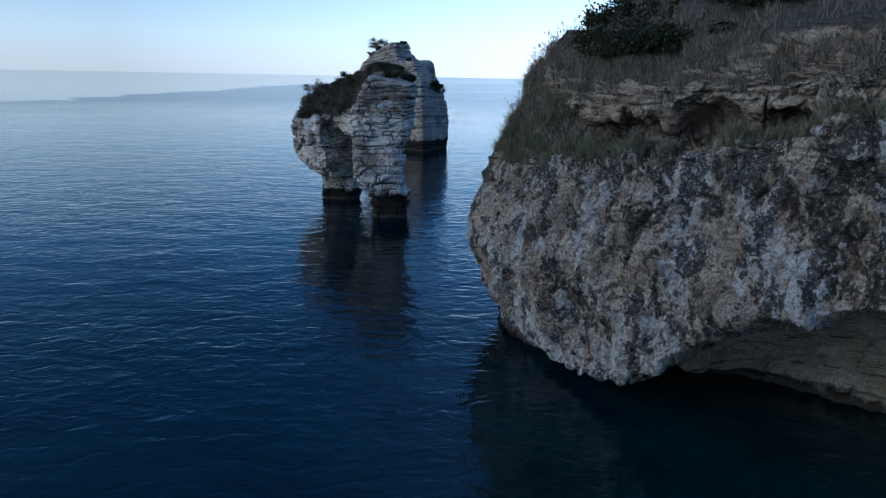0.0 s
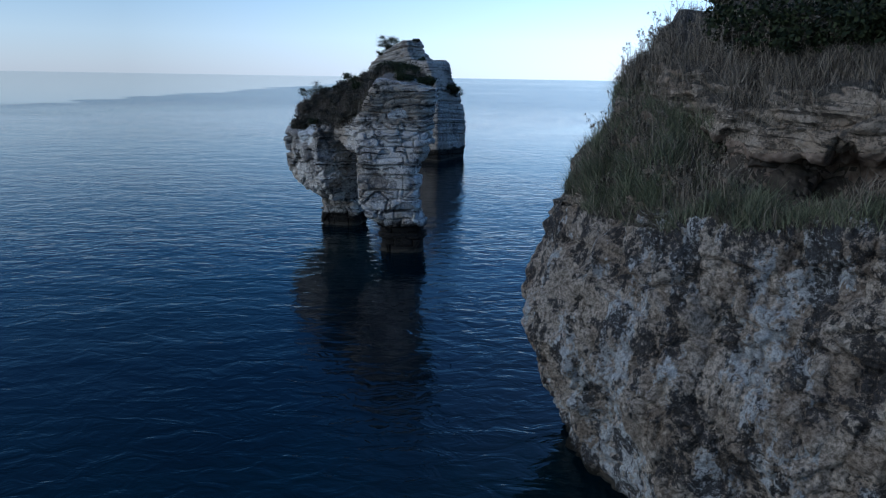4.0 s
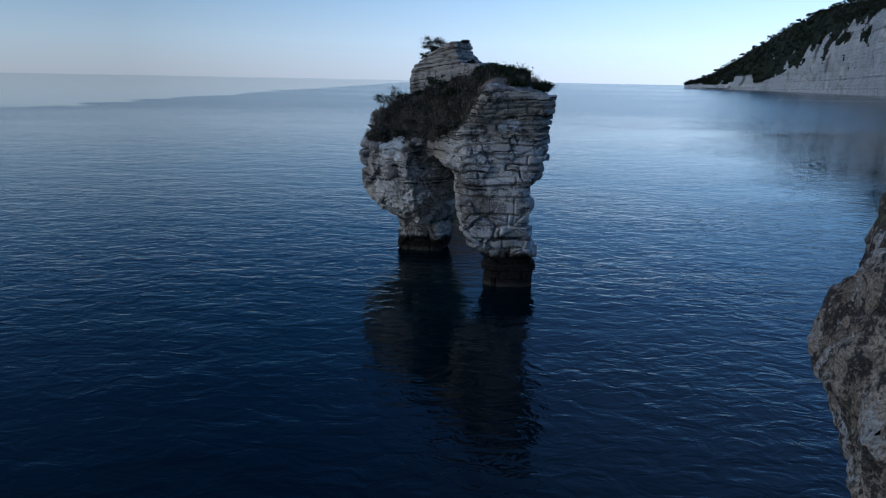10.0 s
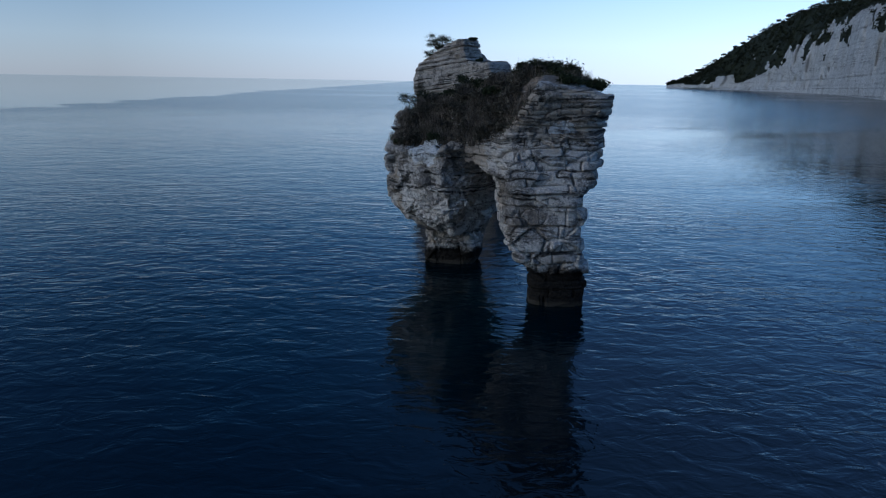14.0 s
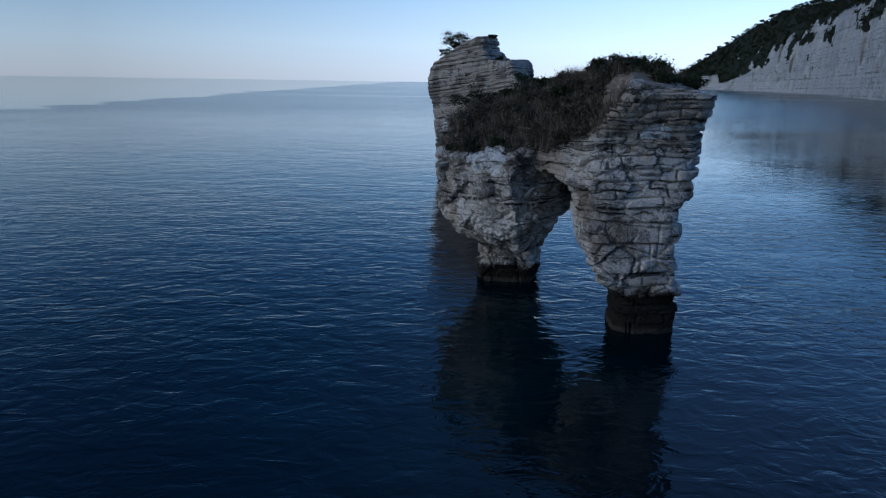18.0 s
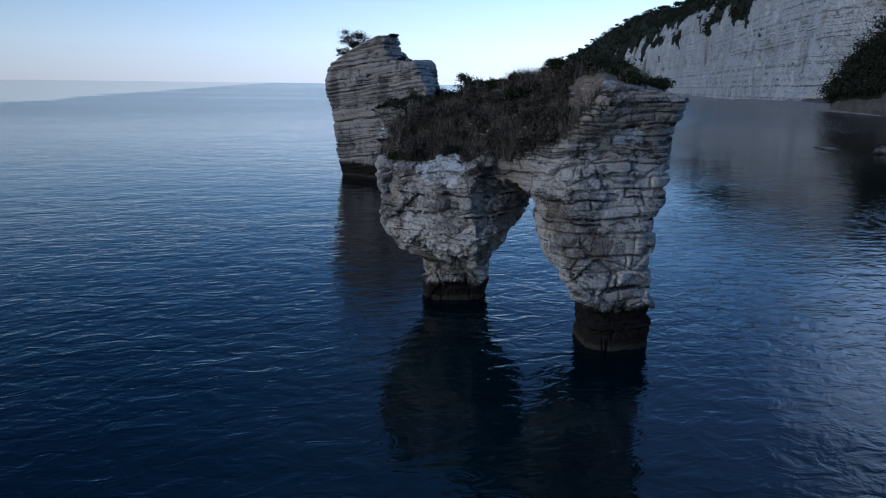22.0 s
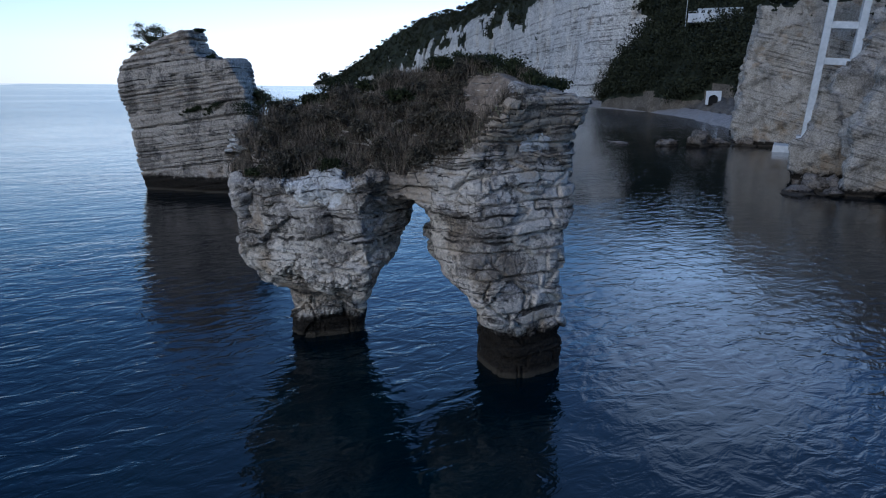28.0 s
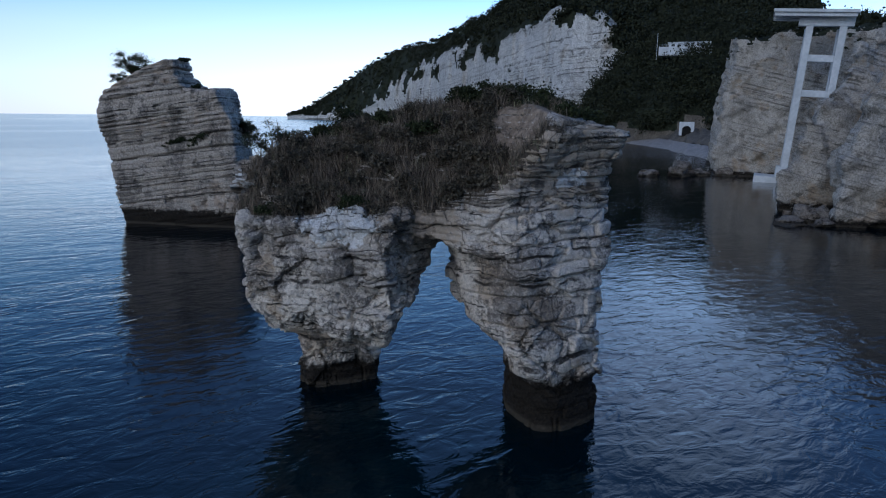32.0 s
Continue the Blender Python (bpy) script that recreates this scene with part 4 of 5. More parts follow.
# ---- the near cliff: overhanging wall, ledge, caprock and slope ----
WALL = [(60, -60), (21, 1), (11.5, 17.0), (8.3, 22.3), (5.8, 25.8), (4.0, 28.4), (2.5, 31.4), (2.0, 35.0), (3.5, 38.6), (8.6, 41.8), (22, 44), (60, 46), (140, 30), (140, -60)]
def cliff_field(X, Y, Z):
    w = -plan_distance(X[:, :, 0], Y[:, :, 0], WALL)[:, :, None]
    s = ((X[:, :, 0] - 8.3) * 0.465 - (Y[:, :, 0] - 22.3) * 0.885)[:, :, None]
    z1 = Z[:1, :1, :]
    lean = np.interp(z1, [-1, 0, 2, 4, 6, 8, 9.5, 11], [0.6, 0.35, 0.0, -0.25, -0.35, 0.0, 0.25, 0.35]) + step(s, -6.0, -10.0) * np.interp(z1, [0, 2, 3, 5, 6.5, 8, 9.5], [1.2, 0.8, 0.3, -0.35, 0.05, 0.4, 0.4])
    ledge = np.interp(s, [-18, -13, -9, -6, -3, 0, 2.5, 5], [8.8, 9.0, 9.2, 9.5, 10.3, 10.8, 11.3, 11.8])
    ledge = ledge + 0.22 * grain3(s / 1.3, s * 0, s * 0, 5) + 0.20 * grain3(s / 0.5, s * 0, s * 0, 6)
    rise = np.interp(s, [-16, -11, -8, -5, 0], [1.55, 1.45, 0.9, 0.35, 0.2])
    base_cap = np.interp(s, [-16, -10, -6, -2, 2, 4.5, 8], [12.7, 12.2, 11.3, 11.7, 12.2, 12.5, 12.9])
    shut = step(s, 3.0, 5.5) + step(s, -8.0, -10.5)
    low_f = smooth_max(lean - w, (Z - (ledge + rise * np.minimum(w, 4.0))) * 0.8, 0.35)
    thick_cap = np.interp(s, [-14, -9, -4, 8], [1.2, 1.7, 1.7, 1.5])
    cap_face = np.interp(s, [-14, -9, -5, 0, 4, 8], [3.2, 2.5, 1.6, 1.1, 0.7, 0.5])
    under = np.where(Z < base_cap, (1.25 - 1.1 * np.clip(shut, 0, 1)) * step(base_cap - Z + 0.35 * grain3(s / 1.1, s * 0, s * 0, 8), 0.0, 0.5), 0.0)
    slope_top = np.minimum(base_cap + thick_cap + np.interp(s, [-14, -9, -5], [0.66, 0.70, 0.82]) * (w - cap_face), 17.6 + 0.02 * w)
    bulge = 0.55 * np.clip((Z - base_cap - 0.55 * thick_cap) / (0.6 * thick_cap), -1, 1) ** 2
    high_f = smooth_max(cap_face - 0.25 + bulge + under - w, (Z - slope_top) * 0.75, 0.3)
    f = np.minimum(low_f, high_f)
    roof = np.interp(s, [-14, -8, -5, -1.7, 0.7, 2.7, 4.5, 7, 10], [0.0, 0.0, 0.2, 1.1, 3.45, 5.65, 6.4, 7.0, 7.2])
    deep = np.interp(s, [-14, -9, -6.5, -4.2, 0, 3.2, 8], [0.6, 1.2, 3.0, 6.2, 8.2, 9.6, 10.5])
    cave = np.maximum(Z - roof - 0.10 * np.minimum(w, 3) + 0.16 * np.maximum(0, w - 3), (w - deep * (1 - 0.45 * (np.clip(Z, 0, 9) / (roof + 0.4)) ** 2)) * 0.8)
    f = smooth_max(f, -cave, 0.25)
    return f


def wall_relief(x, y, z):
    own, edge, lean = blocks3(x / 0.42, y / 0.42, z / 0.55, 68)
    pock = 0.13 * np.exp(-(edge / 0.10) ** 2) * np.clip(grain3(x / 1.3, y / 1.3, z / 1.6, 69) + 0.45, 0, 1) + 0.05 * (own - 0.5) + 0.07 * lean
    a = pock + bedded(x, y, z, 0.9, (0.03, 0.0), 0.10, 1.6, 0.24, 11, 0.50) + 0.24 * rough3(x / 0.9, y / 0.9, z / 2.0, 3, 63) + 0.09 * rough3(x * 1.5, y * 1.5, z * 1.2, 3, 64) + 0.16 * np.exp(-(rough3(x / 1.4, y / 1.4, z / 1.8, 3, 66) / 0.08) ** 2)
    cap = step(z, 10.2, 11.2)
    b = bedded(x, y, z, 0.55, (0.05, -0.03), 0.10, 1.3, 0.42, 12, 0.55) + 0.12 * rough3(x / 0.6, y / 0.6, z / 0.25, 3, 15) + 0.18 * np.exp(-(rough3(x / 1.6, y / 1.6, z / 0.7, 3, 67) / 0.08) ** 2)
    over = z - np.interp((x - 8.3) * 0.465 - (y - 22.3) * 0.885, [-16, -10, -6, -2, 2, 4.5, 8], [13.8, 13.6, 12.7, 13.1, 13.7, 14.1, 14.4])
    c = 0.35 * rough3(x / 1.6, y / 1.6, z / 1.6, 3, 71)
    top = step(over, 0.0, 0.6)
    return (a * (1 - cap) + b * cap) * (1 - top) + c * top


H = 0.20
X, Y, Z = grid((0.2, 9.0, -0.9), (23.0, 43.0, 18.6), H)
cv, cf = net(cliff_field(X, Y, Z), (X.min(), Y.min(), Z.min()), H)
m = cv[cf].mean(1)
mw = -plan_distance(m[:, 0], m[:, 1], WALL)
ms = (m[:, 0] - 8.3) * 0.465 - (m[:, 1] - 22.3) * 0.885
nearby = (mw < 4.5) & (ms > -13.0) & (ms < 8.0) & (m[:, 2] < 14.2)
pieces = [carved(cv, cf[nearby], 2, wall_relief), carved(cv, cf[~nearby], 0, wall_relief)]
cv = np.concatenate([p[0] for p in pieces])
cf = np.concatenate([pieces[0][1], pieces[1][1] + len(pieces[0][0])])
mid, nor = face_data(cv, cf)
mw = -plan_distance(mid[:, 0], mid[:, 1], WALL)
ms = (mid[:, 0] - 8.3) * 0.465 - (mid[:, 1] - 22.3) * 0.885
mledge = np.interp(ms, [-18, -13, -9, -6, -3, 0, 2.5, 5], [8.8, 9.0, 9.2, 9.5, 10.3, 10.8, 11.3, 11.8])
mcap = np.interp(ms, [-16, -10, -6, -2, 2, 4.5, 8], [12.7, 12.2, 11.3, 11.7, 12.2, 12.5, 12.9])
mroof = np.interp(ms, [-14, -8, -5, -1.7, 0.7, 2.7, 4.5, 7, 10], [0.0, 0.0, 0.2, 1.1, 3.45, 5.65, 6.4, 7.0, 7.2])
flat = (nor[:, 2] > 0.45) | ((ms < -5.0) & (nor[:, 2] > 0.0) & (mid[:, 2] > mledge + 0.25))
which = np.zeros(len(cf), int)
which[(mw > 1.4) & (mid[:, 2] < mroof + 0.6)] = 3
which[(mid[:, 2] > mledge + 0.35) & (mw > 0.7)] = 1
upper = (mid[:, 2] > mcap + np.interp(ms, [-14, -9, -4, 8], [0.8, 1.1, 1.1, 1.0]) + 0.5 * rough3(mid[:, 0] / 0.7, mid[:, 1] / 0.7, mid[:, 2] / 0.7, 3, 19)) & (mw > 0.7)
which[(mid[:, 2] > mledge - 0.2) & (mid[:, 2] < mcap + 0.1) & (mw > 1.2)] = 4
green = (flat & (mid[:, 2] > mledge - 0.1) & (mw > 0.25)) | upper
which[green & (mid[:, 2] < mcap)] = 2
which[upper] = 5
cliff = thing("near_cliff", (8.3, 22.3, 0), "overhanging tan sea cliff with lichen, grassy ledge and tan caprock above", "cliff", kind="structure")
base = np.array([8.3, 22.3, 0])
split_parts(cliff, cv - base, cf, which, [("wall", M_CRUST), ("caprock", M_BAND), ("topsoil", M_SOIL), ("cave_wall", M_CAVE), ("ledge_earth", M_EARTH), ("slope", M_SLOPE)])
# the rest of the cliff, out of sight, in coarse form
X, Y, Z = grid((0.0, -62.0, -1.0), (142.0, 48.0, 20.6), 1.4)
v, fc = net(cliff_field(X, Y, Z), (X.min(), Y.min(), Z.min()), 1.4)
m = v[fc].mean(1)
fc = fc[~((m[:, 0] < 22.4) & (m[:, 1] > 9.6))]
part("rear_slope", mesh_of("rear_slope", v - base, fc, [M_CRUST]), None, cliff)
cliff_green, cliff_green_s, cliff_green_w = mid[green], ms[green], mw[green]
cliff_over = mid[green][:, 2] > mcap[green] + 0.5
cliff_grassy = cliff_over | (ms[green] < -7.5) | (mw[green] < 1.15)

# ---- the bay: headland, woods, beach and inner cliffs ----
EYE_X, EYE_Y = -22.0, 40.0


def far(bearing, dist):
    return EYE_X + dist * math.sin(radians(bearing)), EYE_Y + dist * math.cos(radians(bearing))


# bearing, shore distance, cliff top, ridge distance, ridge height
COAST = [(19.4, 2000, 6, 2030, 9), (20.3, 1980, 14, 2020, 19), (21.2, 1950, 12, 2010, 33), (23.1, 1850, 16, 1960, 80), (25.0, 1750, 22, 1900, 122),
         (26.7, 1600, 45, 1750, 148), (28.6, 1450, 70, 1600, 164), (31.0, 1250, 100, 1400, 158), (32.8, 1050, 101, 1200, 152), (34.8, 850, 95, 1000, 148),
         (37.1, 700, 94, 850, 144), (39.5, 600, 92, 750, 138), (41.6, 540, 92, 700, 136), (43.0, 520, 92, 680, 132), (45.5, 510, 84, 660, 128), (48.0, 500, 68, 650, 124), (52.0, 480, 50, 650, 118), (61.0, 480, 40, 650, 110)]


def coast(name, stations, columns, rows, rough, seed, label, category, mats, split, lip=0.12):
    st = np.array(stations, float)
    b = np.linspace(st[0, 0], st[-1, 0], columns)
    d0, hc, d1, hr = [np.interp(b, st[:, 0], st[:, i]) for i in (1, 2, 3, 4)]
    q = np.linspace(0, 1, rows)
    nc = 0.45
    reach = np.where(q < nc, q / nc * lip, np.where(q < 0.85, lip + (1 - lip) * (q - nc) / (0.85 - nc), 1 + (q - 0.85) * 6))
    dist = d0[:, None] + (d1 - d0)[:, None] * reach[None]
    up = np.clip(q / nc, 0, 1)[None] * hc[:, None] + np.clip((q - nc) / (0.85 - nc), 0, 1)[None] ** 0.8 * (hr - hc)[:, None]
    up = np.where(q[None] > 0.85, up * (1 - (q[None] - 0.85) * 4), up) - 2.0 * (q[None] == 0)
    x = EYE_X + dist * np.sin(np.radians(b))[:, None]
    y = EYE_Y + dist * np.cos(np.radians(b))[:, None]
    n = rough3(x / 60, y / 60, up / 60, 5, seed)
    gully = rough3(x / 22, y / 22, up / 90, 3, seed + 4)
    k = rough * (n + 0.6 * gully) * np.clip(q[None] * 8, 0, 1) * np.clip(d0 / 900, 0.25, 1)[:, None]
    x = x + k * np.sin(np.radians(b))[:, None]
    y = y + k * np.cos(np.radians(b))[:, None]
    up = up + 0.25 * rough * rough3(x / 30, y / 30, up / 30, 4, seed + 8) * np.clip(q[None] * 3 - 0.4, 0, 1) * np.clip(hr / 100, 0.05, 1)[:, None]
    v = np.stack([x, y, up], 2).reshape(-1, 3)
    i = np.arange(columns * rows).reshape(columns, rows)
    fc = np.stack([i[:-1, :-1], i[:-1, 1:], i[1:, 1:], i[1:, :-1]], 2).reshape(-1, 4)[:, ::-1]
    m = v[fc].mean(1)
    qq = np.broadcast_to(q[None, :-1], (columns - 1, rows - 1)).ravel()
    green = qq + split * rough3(m[:, 0] / 45, m[:, 1] / 45, m[:, 2] / 28, 4, seed + 12) > nc
    ob = thing(name, (0, 0, 0), label, category, kind="structure")
    part("slope", mesh_of("slope", v, fc, mats, green.astype(int)), None, ob)
    return m[green & (qq < 0.88)], m[(qq > 0.8) & (qq < 0.86)]


head_green, head_ridge = coast("headland", COAST, 420, 110, 16.0, 5, "distant white limestone headland with dark pine woods on top", "headland", [M_FAR, M_WOODS], 0.17)
HILL = [(43.6, 432, 2, 440, 4), (44.4, 415, 6, 445, 18), (45.3, 400, 8, 450, 32), (46.2, 385, 8, 460, 44), (47.4, 368, 8, 470, 54), (50.0, 345, 7, 480, 78), (54.0, 320, 7, 470, 76), (58.0, 300, 6, 450, 66), (64.0, 280, 6, 430, 64)]
hill_green, hill_ridge = coast("wooded_hill", HILL, 200, 70, 9.0, 25, "steep hill behind the beach under dense dark pines", "hill", [M_BANK, M_WOODS], 0.12, 0.05)

# beach round the head of the bay
shore = np.array([(395, 600), (330, 470), (292, 392), (266, 338), (246, 284), (212, 232), (182, 198), (162, 172), (150, 158)], float)
t = np.linspace(0, len(shore) - 1, 90)
sx, sy = np.interp(t, np.arange(len(shore)), shore[:, 0]), np.interp(t, np.arange(len(shore)), shore[:, 1])
bands = [(-4, -0.6), (0, 0.0), (4, 0.6), (10, 1.1), (18, 1.8), (36, 3.0)]
bank = [(36, 3.0), (39, 4.2), (46, 5.4), (55, 6.4), (80, 8.5)]
v = np.array([(x + d * 0.80 + 0.8 * math.sin(i * 0.9), y + d * 0.60, z + 0.12 * math.sin(i * 1.7 + d)) for i, (x, y) in enumerate(zip(sx, sy)) for d, z in bands])
i = np.arange(len(v)).reshape(len(sx), len(bands))
fc = np.stack([i[:-1, :-1], i[:-1, 1:], i[1:, 1:], i[1:, :-1]], 2).reshape(-1, 4)
beach = part("beach", mesh_of("beach", v, fc, [M_SAND]), None, None)
v = np.array([(x + d * 0.80 + 0.8 * math.sin(i * 0.9), y + d * 0.60, z + 0.5 * math.sin(i * 1.3 + d) * (d > 28)) for i, (x, y) in enumerate(zip(sx, sy)) for d, z in bank])
i = np.arange(len(v)).reshape(len(sx), len(bank))
fc = np.stack([i[:-1, :-1], i[:-1, 1:], i[1:, 1:], i[1:, :-1]], 2).reshape(-1, 4)
tagged(part("beach_bank", mesh_of("beach_bank", v, fc, [M_BANK]), None, None), "low grey-brown earth bank behind the beach", "bank", kind="structure")
tagged(beach, "narrow pale shingle beach at the foot of the wooded hill", "beach", kind="structure")


def block_cliff(name, corners, low, high, h, shape, label, seed, thick=1.1, stone=M_BAY):
    """A cliff over a plan outline; shape(w, z) gives the field from the distance inside."""
    X, Y, Z = grid(low, high, h)
    w = -plan_distance(X[:, :, 0], Y[:, :, 0], corners)[:, :, None]
    f = shape(w, Z, X, Y)
    f = refine(f, X, Y, Z, 2.6, lambda x, y, z: bedded(x, y, z, thick, (0.13, -0.22), 0.16, 4.6, 0.5, seed, 0.95))
    v, fc = net(f, low, h)
    ob = thing(name, (corners[0][0], corners[0][1], 0), label, "cliff", kind="structure")
    mid, nor = face_data(v, fc)
    green = (nor[:, 2] > 0.55) & (mid[:, 2] > 27.5)
    part("rock", mesh_of("rock", v - np.array([corners[0][0], corners[0][1], 0]), fc, [stone, M_WOODS], green.astype(int)), None, ob)
    return mid[green]


def lift_cliff(w, Z, X, Y):
    lean = np.interp(Z, [-2, 0, 3, 18, 18.8, 30, 34], [0, 0, 0.3, 1.2, 1.6, 3.0, 4.0])
    top = 30.5 + 0.10 * (X - 113)
    return smooth_max(lean - w, (Z - top) * 0.8, 0.8)


def pillar_cliff(w, Z, X, Y):
    lean = np.interp(Z, [-2, 0, 3, 8, 14, 22, 28, 38], [0.0, 0.0, 0.3, 1.6, 3.8, 7.0, 9.5, 13.0])
    return smooth_max(lean - w, (Z - 37) * 0.8, 0.8)


def edge_cliff(w, Z, X, Y):
    lean = np.interp(Z, [-2, 0, 2, 6, 12, 15, 30], [1.0, 0.8, 0.2, 0.4, 1.6, 2.6, 8.0])
    return smooth_max(lean - w, (Z - 29) * 0.8, 0.8)


green1 = block_cliff("lift_cliff", [(112, 137), (116, 131), (119, 124), (122, 117), (126, 108), (170, 108), (200, 150), (162, 174)], (108, 104, -1.5), (165, 172, 36), 0.55, lift_cliff, "tall tan and white cliff behind the lift tower", 51)
green2 = block_cliff("pillar_cliff", [(66.8, 94.6), (70.2, 89.6), (78, 86), (97, 84), (122, 98), (102, 104), (81, 101)], (62, 79, -1.5), (112, 112, 38), 0.45, pillar_cliff, "white limestone cliff with a dark wet foot", 52, 1.1, M_PILLAR)
green3 = block_cliff("shore_cliff", [(59.6, 82.3), (62, 79), (68, 74), (90, 66), (110, 75), (95, 82), (70, 86), (64, 86)], (56, 64, -1.5), (112, 88, 30), 0.4, edge_cliff, "pale limestone cliff rising from the sea", 53)


def boulder(place, size, seed, label, turn=0.0, group="shore rocks"):
    h = max(size) / 13
    X, Y, Z = grid([-a * 1.35 for a in size[:2]] + [-size[2]], [a * 1.35 for a in size[:2]] + [size[2] * 1.4], h)
    f = (np.sqrt((X / size[0]) ** 2 + (Y / size[1]) ** 2 + (Z / size[2]) ** 2) - 1) * min(size)
    f = f + 0.10 * min(size) * rough3(X / (0.6 * size[0]), Y / (0.6 * size[0]), Z / (0.5 * size[0]), 4, seed)
    own, edge, lean = blocks3(X / (0.7 * size[0]), Y / (0.7 * size[0]), Z / (0.6 * size[2]), seed)
    f = f + min(size) * (0.6 * (own - 0.5) + 0.7 * lean)
    v, fc = net(f, (X.min(), Y.min(), Z.min()), h)
    ob = new("shore_rock", mesh_of("shore_rock", v, fc, [M_BOULDER]))
    ob.matrix_world = pose(*place, 0, 0, turn)
    return tagged(ob, label, "rock", group)


boulder((103.5, 138.5, 0.2), (4.4, 2.2, 2.7), 3, "large pointed pale boulder standing in the shallows", 20)
boulder((109, 137.5, 0.0), (2.6, 1.8, 1.3), 4, "low broken rock at the foot of the cliff", 40)
boulder((96.5, 142.0, 0.0), (3.2, 2.0, 1.4), 5, "low dark rock awash near the shore", 10)
boulder((91.0, 152.0, -0.3), (4.5, 1.4, 0.7), 6, "flat wet rock barely above the water", 70)
boulder((113, 134.0, 0.1), (2.4, 1.8, 1.6), 12, "low broken rock at the foot of the cliff", 80)
boulder((57.2, 86.6, 0.0), (3.0, 1.6, 0.8), 7, "flat-topped pale rock slab at the water's edge", 25)
boulder((60.5, 86.8, 0.2), (2.0, 1.6, 2.1), 8, "rounded dark rock behind the flat slab", 60)
boulder((60.2, 83.8, 0.0), (2.6, 1.5, 0.8), 9, "low rock ledge at the foot of the cliff", 15)
boulder((64.0, 86.5, 0.0), (2.8, 1.8, 1.6), 10, "dark wet rock at the foot of the cliff", 50)

# lift tower of white concrete in front of the cliff
lift = thing("lift_tower", (*far(59.2, 153), 0.0), "tall white concrete lift tower with a flat canopy", "lift tower")
lift.rotation_euler = (0, radians(3.6), radians(-58))
H_T = 31.0


def slab(name, low, high, parent, mat=M_PAINT, bevel=0.06):
    return part(name, box(bmesh.new(), low, high, bevel), mat, parent)


slab("platform", (-5.5, -2.2, -1.0), (4.5, 5.5, 1.1), lift)
slab("plinth", (-1.6, -0.8, 1.1), (2.4, 3.4, 3.3), lift)
slab("column", (-0.8, -0.6, 3.3), (0.5, 1.0, H_T), lift)
slab("column", (5.0, -0.6, 1.1), (6.3, 1.0, H_T), lift)
slab("column", (-0.8, 4.2, 3.3), (0.5, 5.6, H_T), lift)
slab("column", (5.0, 4.2, 1.1), (6.3, 5.6, H_T), lift)
for z in (17.5, 24.3):
    slab("cross_beam", (0.5, -0.4, z), (5.0, 0.8, z + 1.3), lift)
slab("head_beam", (-2.2, -0.7, H_T), (7.4, 1.1, H_T + 1.5), lift)
canopy = slab("canopy", (-7.0, -3.5, H_T + 2.2), (7.6, 6.5, H_T + 2.8), lift)
for y in (-3.0, -0.6, 2.0, 4.6):
    slab("canopy_beam", (-6.8, y, H_T + 1.5), (7.4, y + 0.5, H_T + 2.2), canopy)

# tunnel mouth in a white wall behind the beach
tx, ty = far(52.3, 312)
tunnel = thing("tunnel_portal", (tx, ty, 5.6), "white wall round a dark arched tunnel mouth", "tunnel")
tunnel.rotation_euler = (0, 0, radians(-52.6))
bm = bmesh.new()
arc = [(1.9 * math.cos(a), 2.3 + 1.9 * math.sin(a)) for a in np.linspace(0, math.pi, 13)]
inner = [(1.9, 0.0)] + arc + [(-1.9, 0.0)]
outer = [(3.1, 0.0)] + [(max(-3.1, min(3.1, x * 2.2)), 5.9) for x, _ in arc] + [(-3.1, 0.0)]
for y in (0.0, 1.0):
    a = [bm.verts.new((x, y, z)) for x, z in inner]
    b = [bm.verts.new((x, y, z)) for x, z in outer]
    for k in range(len(a) - 1):
        bm.faces.new((a[k], a[k + 1], b[k + 1], b[k]) if y == 0 else (b[k], b[k + 1], a[k + 1], a[k]))
bmesh.ops.remove_doubles(bm, verts=bm.verts, dist=0.001)
bmesh.ops.recalc_face_normals(bm, faces=bm.faces)
part("portal_wall", bm, M_PAINT, tunnel)
# solid near-black block behind the mouth: the shade inside is put in as colour
part("tunnel_shade_block", box(bmesh.new(), (-2.6, 1.0, -0.2), (2.6, 9.0, 5.2)), M_DARK, tunnel)
slab("parapet", (3.2, -1.0, 0.0), (8.5, -0.5, 1.5), tunnel)

# white terrace building up in the woods
hx, hy = far(51.8, 405)
house = thing("terrace_building", (hx, hy, 49.0), "low white terrace building among dark pines", "building")
house.rotation_euler = (0, 0, radians(-52))
slab("terrace", (-14, -4, -1.5), (14, 9, 3.2), house)
slab("wall", (-9, 0, 3.2), (13, 8, 5.6), house)
slab("roof", (-9.6, -0.6, 5.6), (13.6, 8.6, 6.0), house)
for k in range(6):
    slab("window", (-7.5 + 3.4 * k, -0.1, 3.7), (-5.7 + 3.4 * k, 0.2, 5.2), house, M_GLASS, 0.0)
for k in range(15):
    slab("railing_post", (-13.8 + 1.9 * k, -3.9, 3.2), (-13.7 + 1.9 * k, -3.8, 4.3), house, M_PAINT, 0.0)
slab("railing", (-13.8, -3.9, 4.25), (13.0, -3.8, 4.35), house, M_PAINT, 0.0)
slab("flagpole", (-15.2, -3.0, -4.0), (-15.0, -2.8, 11.0), house, M_PAINT, 0.0)


